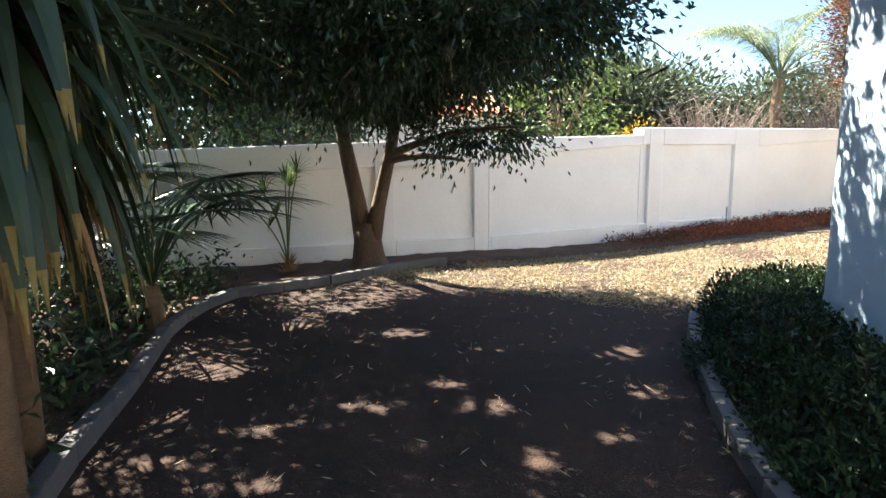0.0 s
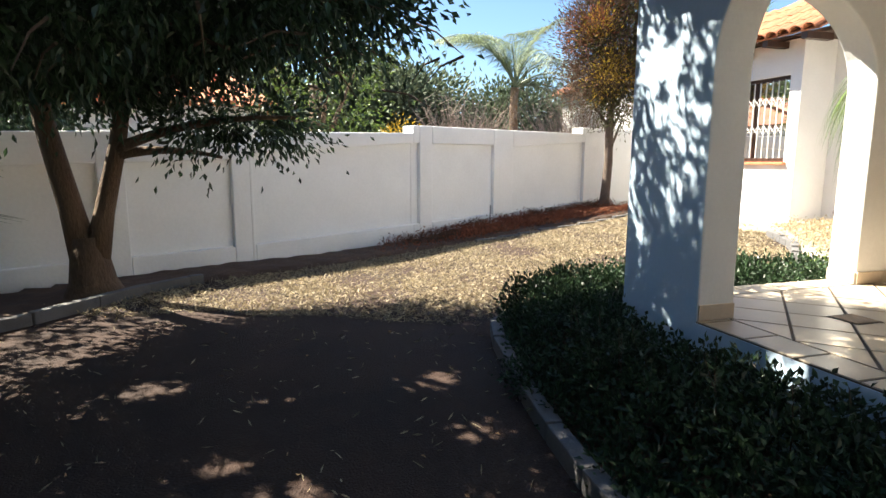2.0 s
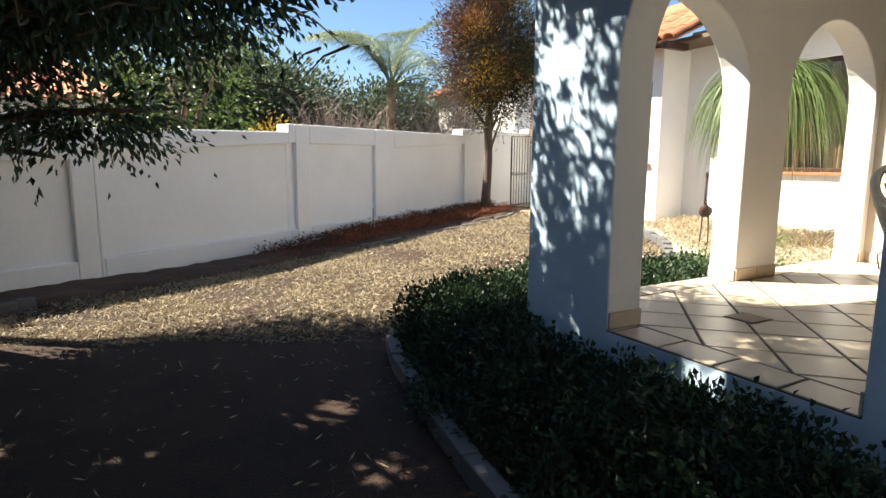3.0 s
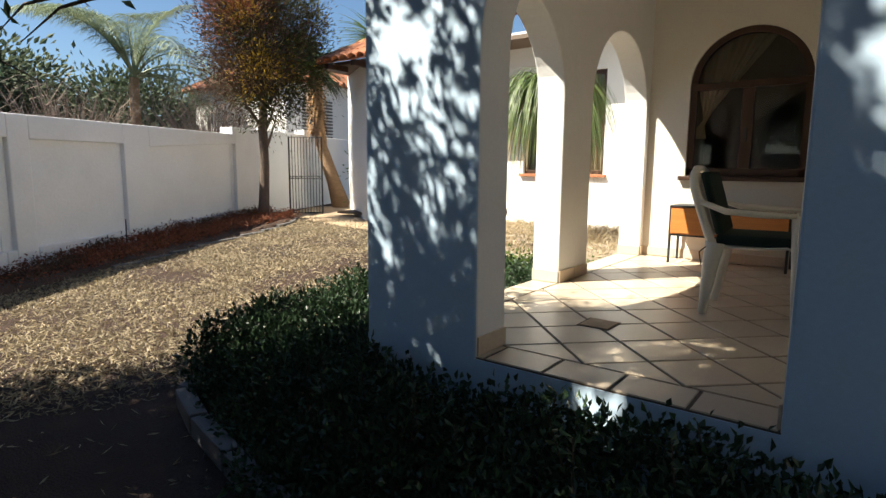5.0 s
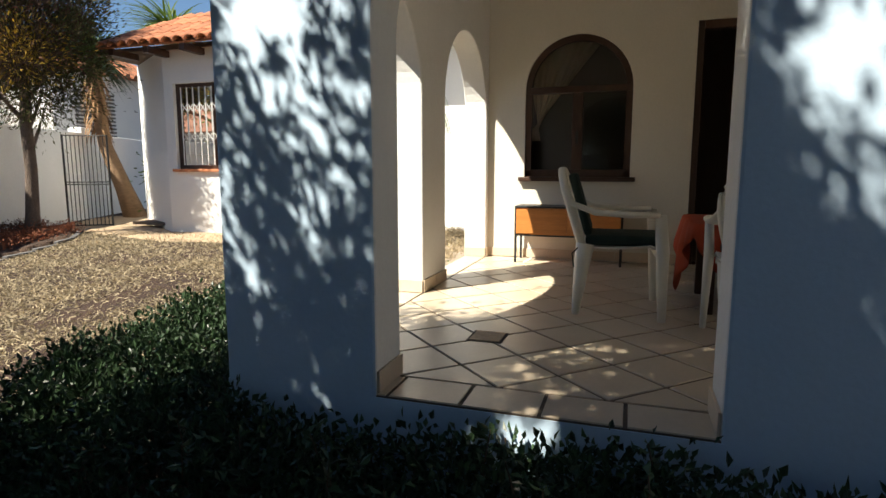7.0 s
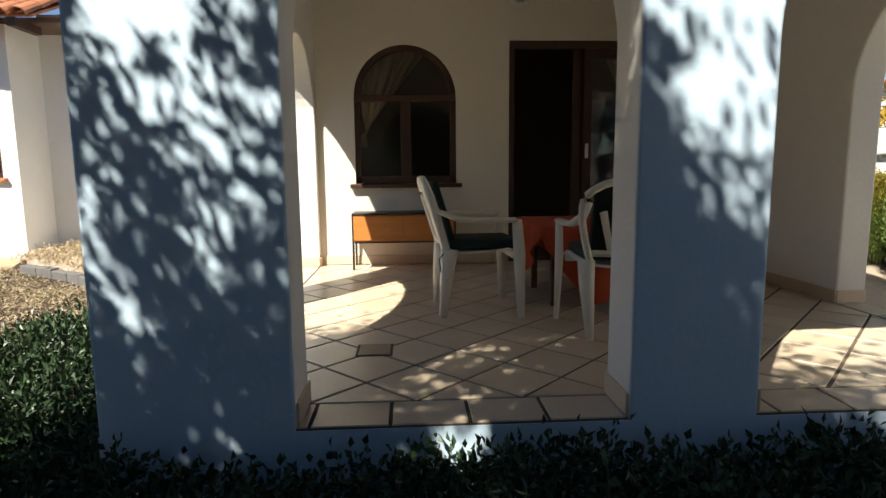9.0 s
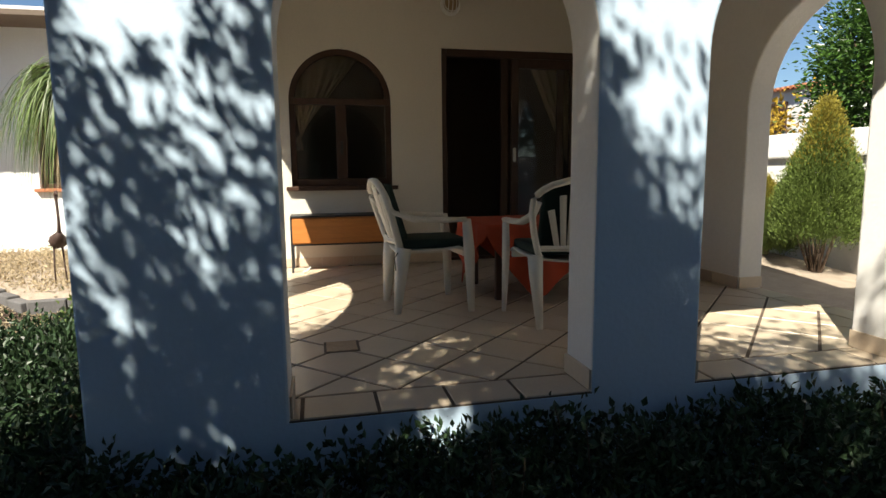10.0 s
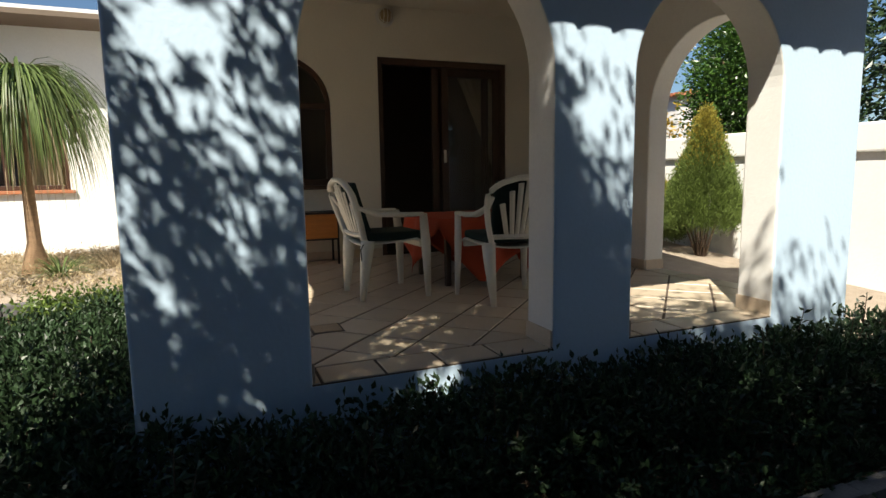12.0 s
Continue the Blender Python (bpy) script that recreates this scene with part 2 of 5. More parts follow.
def leaves(pos, along, length, width, spread=0.35, fold=0.25):
    """One mesh of many small pointed leaves: pos and along are N x 3."""
    n = len(pos)
    along = along + rng.normal(0, spread, (n, 3))
    along /= np.linalg.norm(along, axis=1)[:, None] + 1e-9
    side = np.cross(along, rng.normal(0, 1, (n, 3)))
    side /= np.linalg.norm(side, axis=1)[:, None] + 1e-9
    up = np.cross(side, along)
    ln = (length * rng.uniform(0.65, 1.25, n))[:, None]
    w = (width * rng.uniform(0.7, 1.2, n))[:, None]
    v = np.stack([pos, pos + along * ln * 0.45 + side * w * 0.5 + up * w * fold, pos + along * ln * 0.95 - up * w * fold * 0.8,
                  pos + along * ln * 0.45 - side * w * 0.5 + up * w * fold], 1).reshape(-1, 3)
    base = np.arange(n)[:, None] * 4
    f = np.concatenate([base + np.array([0, 1, 2]), base + np.array([0, 2, 3])], 0)
    return v.tolist(), f.tolist()


def blob(n, center, radii, shell=0.55):
    """Random places in an ellipsoid, thicker towards its outside."""
    d = rng.normal(0, 1, (n, 3))
    d /= np.linalg.norm(d, axis=1)[:, None]
    r = rng.uniform(shell ** 3, 1, n) ** (1 / 3)
    return np.array(center) + d * r[:, None] * np.array(radii), d


def clumps(n, per, center, radii, size, shell=0.3, flat_bottom=None):
    """Leaf places gathered in clumps of uneven size within an ellipsoid."""
    c, d = blob(n, center, radii, shell)
    if flat_bottom is not None:
        c[:, 2] = np.maximum(c[:, 2], flat_bottom + rng.uniform(0, 0.3, n))
    s = size * rng.uniform(0.5, 1.5, n)
    off = rng.normal(0, 1, (n, per, 3)) * s[:, None, None] * 0.5
    p = (c[:, None, :] + off).reshape(-1, 3)
    out = off.reshape(-1, 3) / (np.linalg.norm(off.reshape(-1, 3), axis=1)[:, None] + 1e-6)
    return p, out + np.repeat(d, per, 0) * 0.6


# where the sun finds its way through the crowns: (y, z, half width, half height) on the plane x = 0
FRONT_GAPS = ((0.48, 1.40, 0.19, 0.13), (0.40, 1.14, 0.09, 0.09), (0.25, 1.0, 0.07, 0.06), (0.61, 0.84, 0.03, 0.06), (0.14, 0.82, 0.07, 0.05), (0.25, 0.62, 0.04, 0.06), (0.62, 0.6, 0.06, 0.14), (0.52, 0.39, 0.09, 0.10),
              (-1.33, 1.45, 0.13, 0.17), (-1.42, 1.10, 0.16, 0.15), (-1.51, 0.84, 0.07, 0.06), (-0.57, -0.10, 0.12, 0.17))
# and (x, y, half width) on the lawn
LAWN_GAPS = ((-3.8, 1.2, 0.2), (-2.87, 1.1, 0.2), (-2.17, 0.76, 0.12), (-1.25, 0.79, 0.2), (-2.8, -0.28, 0.14), (-2.14, -0.22, 0.15), (-1.24, 0.11, 0.15), (-3.85, -0.54, 0.1), (-3.3, -0.65, 0.09), (-3.06, -1.12, 0.08),
             (-3.68, -1.03, 0.09), (-3.6, 1.9, 0.2), (-2.4, 0.09, 0.12), (-3.9, 0.13, 0.15), (-1.9, -0.75, 0.1), (-1.5, -0.5, 0.1), (0.3, 1.1, 0.4), (0.9, 1.1, 0.6), (1.6, 1.35, 0.7), (2.5, 1.5, 0.5))


def sun_gaps(p, d, at, keep=0.03):
    """Thin a crown's leaves where gaps let the sun down to the house front and the lawn."""
    q = p + np.array(at)
    a = q - np.array(SUN) * (q[:, :1] / SUN.x)
    g = q - np.array(SUN) * ((q[:, 2:] + 0.5) / SUN.z)
    wob = 0.35 * np.sin(a[:, 1] * 41 + 3 * np.sin(a[:, 2] * 29)) + 0.3 * np.sin(a[:, 2] * 53 + a[:, 1] * 17)
    wob2 = 0.4 * np.sin(g[:, 0] * 31 + 3 * np.sin(g[:, 1] * 23)) + 0.35 * np.sin(g[:, 1] * 37)
    cut = np.zeros(len(q), bool)
    for y, z, ry, rz in FRONT_GAPS:
        cut |= ((a[:, 1] - y) / ry) ** 2 + ((a[:, 2] - z) / rz) ** 2 < 1.0 + wob
    for x, y, rr in LAWN_GAPS:
        cut |= ((g[:, 0] - x) / (rr * 1.25)) ** 2 + ((g[:, 1] - y) / rr) ** 2 < 0.75 + wob2
    ok = ~cut | (rng.uniform(0, 1, len(q)) < keep)
    return p[ok], d[ok]


def blade(base, way, length, width, droop, segs=6, fold=0.2, tip=0.0):
    """Vertices and faces of one long strap leaf that bends down under its weight."""
    way = Vector(way).normalized()
    side = way.cross(Vector((0, 0, 1)))
    side = side.normalized() if side.length > 1e-3 else Vector((1, 0, 0))
    p, vs, step = Vector(base), [], length / segs
    for i in range(segs + 1):
        t = i / segs
        w = width * 0.5 * min(1.0, 0.6 + t * 1.5) * (1 - max(0.0, t - 0.45) / 0.56) ** 0.8
        up = side.cross(way).normalized()
        vs += [p - side * w + up * w * fold, p.copy(), p + side * w + up * w * fold]
        p = p + way * step
        way = (way + Vector((0, 0, -droop / segs))).normalized()
    fs = []
    for i in range(segs):
        a = i * 3
        fs += [(a, a + 1, a + 4, a + 3), (a + 1, a + 2, a + 5, a + 4)]
    return vs, fs


def join(chunks):
    vs, fs = [], []
    for v, f in chunks:
        o = len(vs)
        vs += [tuple(x) for x in v]
        fs += [tuple(i + o for i in g) for g in f]
    return vs, fs


# ---- the ground ----
def step(a, b, x):
    t = min(1.0, max(0.0, (x - a) / (b - a)))
    return t * t * (3 - 2 * t)


def ground_z(x, y):
    return -0.5 + 0.33 * step(-1.5, 5.5, x) + 0.03 * noise.noise((x * 0.5, y * 0.5, 0))


def sheet(name, xs, ys, zf, material, parent=None):
    vs = [(x, y, zf(x, y)) for y in ys for x in xs]
    n = len(xs)
    fs = [(j * n + i, j * n + i + 1, (j + 1) * n + i + 1, (j + 1) * n + i) for j in range(len(ys) - 1) for i in range(n - 1)]
    return smooth(part(name, (vs, fs), material, parent))


def axis(lo, hi, inner, fine, far):
    vals = [lo - far, lo - far * 0.4, lo - far * 0.1, lo - 10]
    vals += [lo + (hi - lo) * i / fine for i in range(fine + 1)]
    return vals + [hi + 10, hi + far * 0.1, hi + far * 0.4, hi + far]


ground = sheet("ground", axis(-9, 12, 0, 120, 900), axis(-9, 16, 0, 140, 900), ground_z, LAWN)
tagged(ground, "dry brown winter lawn with bare patches, darkened for the tree shade", "ground", kind="structure")


def plan_sheet(name, poly, rise, material, cell=0.12, rough=0.03):
    """A raised bed or paving over a plan outline, following the ground."""
    bm = bmesh.new()
    vs = [bm.verts.new((x, y, 0)) for x, y in poly]
    bm.faces.new(vs)
    xs, ys = [p[0] for p in poly], [p[1] for p in poly]
    for axis_i, lo, hi in ((0, min(xs), max(xs)), (1, min(ys), max(ys))):
        k = lo + cell
        while k < hi:
            co, no = ((k, 0, 0), (1, 0, 0)) if axis_i == 0 else ((0, k, 0), (0, 1, 0))
            bmesh.ops.bisect_plane(bm, geom=bm.verts[:] + bm.edges[:] + bm.faces[:], plane_co=co, plane_no=no)
            k += cell
    for v in bm.verts:
        edge = 0.0 if v.is_boundary else 1.0
        v.co.z = ground_z(v.co.x, v.co.y) + 0.006 + (rise + rough * noise.noise((v.co.x * 4, v.co.y * 4, 3))) * edge
    bmesh.ops.recalc_face_normals(bm, faces=bm.faces)
    ob = smooth(part(name, bm, material))
    if sum(f.normal.z for f in ob.data.polygons) < 0:
        ob.data.flip_normals()
    return ob


K, WX, WY = 0.483, 0.05, 6.55


def wall_y(x):
    return WY + K * (x - WX)


# ---- boundary wall ----
UX, UY = 0.9004, 0.435
WALLM = Matrix(((UX, -UY, 0, WX), (UY, UX, 0, WY), (0, 0, 1, 0), (0, 0, 0, 1)))


def slab(bm, s0, s1, zb0, zb1, zt0, zt1, n0, n1):
    """A piece of wall between two stations, with its own foot and top at either end."""
    v = [bm.verts.new((s, n, z)) for n in (n0, n1) for s, z in ((s0, zb0), (s1, zb1), (s1, zt1), (s0, zt0))]
    for f in ((0, 1, 2, 3), (7, 6, 5, 4), (4, 5, 1, 0), (3, 2, 6, 7), (1, 5, 6, 2), (4, 0, 3, 7)):
        bm.faces.new([v[i] for i in f])
    return v


def st(x):
    return (x - WX) / UX


bm = bmesh.new()
spans = [(-14.0, -2.4, 0.72, 1.225), (-2.4, 0.07, 1.215, 1.29), (0.07, 4.35, 1.41, 1.44), (4.35, 7.2, 1.57, 1.60), (7.2, 7.5, 1.72, 1.72), (7.5, 12.0, 1.60, 1.62)]
for x0, x1, z0, z1 in spans:
    slab(bm, st(x0), st(x1), -0.9, -0.9, z0, z1, 0.045, 0.24)


def top_at(x):
    for x0, x1, z0, z1 in spans:
        if x0 <= x <= x1:
            return z0 + (z1 - z0) * (x - x0) / (x1 - x0)
    return 1.3


panels = [(-10.9, -8.6, 0.30), (-8.3, -6.3, 0.32), (-6.0, -3.95, 0.34), (-3.7, -2.61, 0.35), (-2.36, 0.19, 0.27), (0.44, 1.80, 0.28), (2.28, 4.43, 0.31)]
edges_x = [-14.0]
for a, b, d in panels:
    edges_x += [a, b]
edges_x.append(12.0)
for i in range(0, len(edges_x) - 1, 2):
    a, b = edges_x[i], edges_x[i + 1]
    cuts = sorted({a, b, *[x for s in spans for x in s[:2] if a < x < b]})
    for c, d in zip(cuts, cuts[1:]):
        slab(bm, st(c), st(d), -0.9, -0.9, top_at(c + 1e-4) + 0.004, top_at(d - 1e-4) + 0.004, -0.03, 0.05)
for a, b, d in panels:
    lo = -0.24 + 0.03 * (a + 2.4) if a > -2.5 else -0.24
    lo1 = -0.24 + 0.03 * (b + 2.4) if b > -2.5 else -0.24
    ta, tb = top_at(a + 1e-4), top_at(b - 1e-4)
    cuts = sorted({a, b, *[x for s in spans for x in s[:2] if a < x < b]})
    for c, e in zip(cuts, cuts[1:]):
        zc, ze = top_at(c + 1e-4), top_at(e - 1e-4)
        f = lambda x: (ta - d) + (tb - d - ta + d) * (x - a) / (b - a)
        slab(bm, st(c), st(e), f(c), f(e), zc + 0.004, ze + 0.004, -0.03, 0.05)
        g = lambda x: lo + (lo1 - lo) * (x - a) / (b - a)
        slab(bm, st(c), st(e), -0.9, -0.9, g(c), g(e), -0.03, 0.05)
bmesh.ops.recalc_face_normals(bm, faces=bm.faces)
wall_b = part("boundary_wall", bm, WALLPAINT)
wall_b.matrix_world = WALLM
mod = wall_b.modifiers.new("round", "BEVEL")
mod.width, mod.segments, mod.limit_method = 0.014, 2, "ANGLE"
tagged(wall_b, "white plastered boundary wall with recessed panels and stepped top", "wall", kind="structure")


# ---- veranda and house shell ----
def arch_wall(name, u0, u1, z1, openings, to_world, thick, material, z0=-0.012, label=""):
    """A wall with round-headed openings down to its foot; openings run (from, to, spring, rise)."""
    bm = bmesh.new()
    pts = [(u0, z0)]
    for a, b, spring, rise in openings:
        c, r = (a + b) / 2, (b - a) / 2
        pts += [(a, z0)] + [(c - r * math.cos(t), spring + rise * math.sin(t)) for t in [math.pi * k / 28 for k in range(29)]] + [(b, z0)]
    pts += [(u1, z0), (u1, z1), (u0, z1)]
    clean = [p for i, p in enumerate(pts) if (p[0] - pts[i - 1][0]) ** 2 + (p[1] - pts[i - 1][1]) ** 2 > 1e-8]
    face = bm.faces.new([bm.verts.new((u, 0, z)) for u, z in clean])
    ext = bmesh.ops.extrude_face_region(bm, geom=[face])
    bmesh.ops.translate(bm, verts=[g for g in ext["geom"] if isinstance(g, bmesh.types.BMVert)], vec=(0, thick, 0))
    bmesh.ops.recalc_face_normals(bm, faces=bm.faces)
    ob = part(name, bm, material)
    ob.matrix_world = to_world
    weights = ob.data.attributes.new("bevel_weight_edge", "FLOAT", "EDGE")
    for e in ob.data.edges:
        a, b = [ob.data.vertices[i].co for i in e.vertices]
        foot = a.z < z0 + 0.001 and b.z < z0 + 0.001
        weights.data[e.index].value = 1.0 if abs(a.y - b.y) < 1e-5 and not foot else 0.0
    mod = ob.modifiers.new("round", "BEVEL")
    mod.width, mod.segments, mod.limit_method = 0.012, 2, "WEIGHT"
    return tagged(ob, label or "white plastered arched wall of the veranda", "wall", kind="structure")


TOP = 2.62
# the local u runs along -y for the front, so that its local depth runs along +x
FRONT = Matrix(((0, 1, 0, 0), (-1, 0, 0, 0), (0, 0, 1, 0), (0, 0, 0, 1)))
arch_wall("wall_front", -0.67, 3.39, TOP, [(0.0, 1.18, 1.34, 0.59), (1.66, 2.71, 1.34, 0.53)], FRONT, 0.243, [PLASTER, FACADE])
# only the outer face takes the blue shade tint
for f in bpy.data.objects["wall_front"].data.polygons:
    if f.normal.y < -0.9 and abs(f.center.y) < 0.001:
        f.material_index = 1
arch_wall("wall_side_north", 0.243, 3.6, TOP, [(0.243, 1.748, 1.34, 0.62), (2.247, 3.513, 1.34, 0.63)], Matrix.Translation((0, 0.455, 0)), 0.215, PLASTER)
arch_wall("wall_side_south", 0.243, 3.6, 2.3, [(0.30, 1.61, 1.34, 0.65)], Matrix.Translation((0, -3.39, 0)), 0.2, PLASTER)
# plinth carries the same blue shade tint as the front
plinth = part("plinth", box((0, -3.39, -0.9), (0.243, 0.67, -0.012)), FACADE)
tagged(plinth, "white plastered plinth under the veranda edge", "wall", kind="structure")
bm = box((0.243, 0.455, -0.9), (3.6, 0.67, -0.012))
box((0.243, -3.39, -0.9), (3.6, -3.19, -0.012), bm=bm)
tagged(part("plinth_sides", bm, PLASTER), "plastered plinth along the veranda sides", "wall", kind="structure")

WINDOW_Y0, WINDOW_Y1 = -0.857, 0.103
DOOR_Y0, DOOR_Y1 = -2.88, -1.362


def back_wall():
    """The rear wall, with a hole for the arched window and one for the sliding door."""
    bm = bmesh.new()
    y = lambda v: -v
    c, r = (WINDOW_Y0 + WINDOW_Y1) / 2, (WINDOW_Y1 - WINDOW_Y0) / 2
    arc = [(c - r * math.cos(t), 1.58 + r * math.sin(t)) for t in [math.pi * k / 24 for k in range(25)]]
    polys = [[(0.67, -0.5), (0.67, 3.2), (WINDOW_Y1, 3.2), (WINDOW_Y1, -0.5)],
             [(WINDOW_Y1, 3.2)] + [(WINDOW_Y0, 3.2)] + arc,
             [(WINDOW_Y1, 0.76), (WINDOW_Y0, 0.76), (WINDOW_Y0, -0.5), (WINDOW_Y1, -0.5)],
             [(WINDOW_Y0, 3.2), (DOOR_Y1, 3.2), (DOOR_Y1, -0.5), (WINDOW_Y0, -0.5)],
             [(DOOR_Y1, 3.2), (DOOR_Y0, 3.2), (DOOR_Y0, 2.1), (DOOR_Y1, 2.1)],
             [(DOOR_Y1, 0.0), (DOOR_Y0, 0.0), (DOOR_Y0, -0.5), (DOOR_Y1, -0.5)],
             [(DOOR_Y0, 3.2), (-4.4, 3.2), (-4.4, -0.5), (DOOR_Y0, -0.5)]]
    for poly in polys:
        f = bm.faces.new([bm.verts.new((3.6, p, z)) for p, z in poly])
        ext = bmesh.ops.extrude_face_region(bm, geom=[f])
        bmesh.ops.translate(bm, verts=[g for g in ext["geom"] if isinstance(g, bmesh.types.BMVert)], vec=(0.24, 0, 0))
    bmesh.ops.recalc_face_normals(bm, faces=bm.faces)
    return bm


tagged(part("wall_back", back_wall(), CREAM), "cream plastered house wall at the back of the veranda", "wall", kind="structure")
tagged(part("ceiling", box((0.243, -3.19, TOP - 0.002), (3.6, 0.455, TOP + 0.04)), CREAM), "cream veranda ceiling", "ceiling", kind="structure")


def roof(name, eave_lo, eave_hi, rise_dir, length, pitch, label, rows, group, col=0.21):
    """A tiled roof slope: a thin deck, rafters under the eave, and barrel tiles laid in courses from the eave up."""
    top = empty(name, label, "roof", kind="structure", at=(0, 0, 0))
    a, b = Vector(eave_lo), Vector(eave_hi)
    along = (b - a).normalized()
    up = Vector(rise_dir).normalized() * math.cos(pitch) + Vector((0, 0, math.sin(pitch)))
    nrm = along.cross(up).normalized()
    if nrm.z < 0:
        nrm = -nrm
    bm = bmesh.new()
    vs = [bm.verts.new(p + nrm * h) for h in (-0.03, 0.0) for p in (a, b, b + up * length, a + up * length)]
    for f in ((0, 1, 2, 3), (7, 6, 5, 4), (0, 4, 5, 1), (1, 5, 6, 2), (2, 6, 7, 3), (3, 7, 4, 0)):
        bm.faces.new([vs[i] for i in f])
    bmesh.ops.recalc_face_normals(bm, faces=bm.faces)
    part("deck", bm, TERRACOTTA, top)
    bm = bmesh.new()
    n, ln = 7, 0.42
    ring = []
    for y, r in ((0, col * 0.52), (ln, col * 0.43)):
        for rr in (r, r - 0.014):
            ring.append([bm.verts.new((-rr * math.cos(math.pi * k / n), y, rr * math.sin(math.pi * k / n) * 0.8)) for k in range(n + 1)])
    for k in range(n):
        bm.faces.new((ring[0][k], ring[0][k + 1], ring[2][k + 1], ring[2][k]))
        bm.faces.new((ring[1][k + 1], ring[1][k], ring[3][k], ring[3][k + 1]))
        bm.faces.new((ring[0][k + 1], ring[0][k], ring[1][k], ring[1][k + 1]))
    me = bpy.data.meshes.new("roof_tile")
    bm.to_mesh(me)
    bm.free()
    me.materials.append(TERRACOTTA)
    cols = int((b - a).length / col)
    for r in range(rows):
        for i in range(cols):
            ob = new("roof_tile", me)
            ob.parent = top
            p = a + along * (col * (i + 0.5) + random.uniform(-0.006, 0.006)) + up * (r * 0.36 - 0.07) + nrm * (0.012 + 0.012 * (r % 2))
            ob.matrix_world = Matrix.Translation(p) @ Matrix((along, up, nrm)).transposed().to_4x4() @ pose(0, 0, 0, 2.5, 0, random.uniform(-1.2, 1.2))
    return top


veranda_roof = roof("veranda_roof", (-0.45, -3.42, 2.33), (-0.45, 0.74, 2.33), (1, 0, 0), 0.62, radians(20), "terracotta barrel tiled eave along the veranda front", 2, "")

# unseen slab added to keep sun from leaking past the ceiling edges
tagged(part("roof_light_stop", box((0.0, -3.19, TOP + 0.041), (3.6, 0.67, TOP + 0.06)), PLASTER), "unseen slab added over the veranda to stop sun leaks", "roof", kind="structure")
# unseen strip added to seal the lowered south wall against sun leaks
tagged(part("wall_south_light_stop", box((0.243, -3.205, 2.29), (3.6, -3.19, TOP + 0.04)), PLASTER), "unseen strip added above the south arch to stop sun leaks", "wall", kind="structure")

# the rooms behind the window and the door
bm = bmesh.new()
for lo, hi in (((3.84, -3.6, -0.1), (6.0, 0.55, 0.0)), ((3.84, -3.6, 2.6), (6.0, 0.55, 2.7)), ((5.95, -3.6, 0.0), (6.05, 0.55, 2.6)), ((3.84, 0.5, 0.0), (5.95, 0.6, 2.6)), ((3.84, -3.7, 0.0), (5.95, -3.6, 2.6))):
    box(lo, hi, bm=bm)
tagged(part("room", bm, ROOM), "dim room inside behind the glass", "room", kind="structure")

# house wing with the barred window, and the wall behind the small court
WINGX, WING_W0, WING_W1 = 5.65, 4.70, 6.12
bm = prism([(WINGX, 4.5), (6.3, 4.5), (6.3, 4.7), (WINGX + 0.22, 4.7)], -0.6, 2.72)
prism([(WINGX, 4.5), (WINGX + 0.22, 4.7), (WINGX + 0.22, WING_W0), (WINGX, WING_W0)], -0.6, 2.72, bm)
prism([(WINGX, WING_W0), (WINGX + 0.22, WING_W0), (WINGX + 0.22, WING_W1), (WINGX, WING_W1)], -0.6, 0.84, bm)
prism([(WINGX, WING_W0), (WINGX + 0.22, WING_W0), (WINGX + 0.22, WING_W1), (WINGX, WING_W1)], 2.2, 2.72, bm)
prism([(WINGX, WING_W1), (WINGX + 0.22, WING_W1), (WINGX + 0.22, 6.2), (6.75, 7.55), (10, 7.55), (10, 7.8), (6.62, 7.8), (WINGX, 6.3)], -0.6, 2.72, bm)
bmesh.ops.recalc_face_normals(bm, faces=bm.faces)
tagged(part("wall_wing", bm, PLASTER), "white plastered house wing with a barred window", "wall", kind="structure")
CW0, CW1 = 1.98, 3.35
bm = box((6.3, 0.67, -0.6), (6.5, CW0, 3.0))
box((6.3, CW1, -0.6), (6.5, 4.5, 3.0), bm=bm)
box((6.3, CW0, -0.6), (6.5, CW1, 0.72), bm=bm)
box((6.3, CW0, 2.3), (6.5, CW1, 3.0), bm=bm)
box((3.84, 0.61, -0.6), (6.3, 0.67, 3.0), bm=bm)
tagged(part("wall_court", bm, PLASTER), "white plastered house wall behind the small court", "wall", kind="structure")
# wing interior in the same colour of dimness
tagged(part("wing_room", box((5.9, 4.72, -0.1), (9.8, 7.4, -0.05)), ROOM), "floor inside the house wing, coloured dark for the unlit room", "floor", kind="structure")
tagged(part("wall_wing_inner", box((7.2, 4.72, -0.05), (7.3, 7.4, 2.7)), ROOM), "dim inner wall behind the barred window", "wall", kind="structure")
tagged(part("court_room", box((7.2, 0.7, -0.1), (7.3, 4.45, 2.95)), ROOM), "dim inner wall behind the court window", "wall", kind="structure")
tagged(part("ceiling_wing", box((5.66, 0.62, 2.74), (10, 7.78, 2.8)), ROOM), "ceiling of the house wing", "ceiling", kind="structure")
roof("wing_roof", (5.2, 3.9, 2.72), (5.2, 7.1, 2.72), (1, 0, 0), 4.0, radians(24), "weathered terracotta barrel tiled roof of the house wing", 6, "")
bm = bmesh.new()
for k in range(5):
    box((5.22, 4.1 + k * 0.68, 2.60), (5.72, 4.2 + k * 0.68, 2.70), 0.008, bm=bm)
tagged(part("rafter_ends", bm, DARKWOOD), "dark wooden rafter ends under the eave", "rafters", kind="structure")

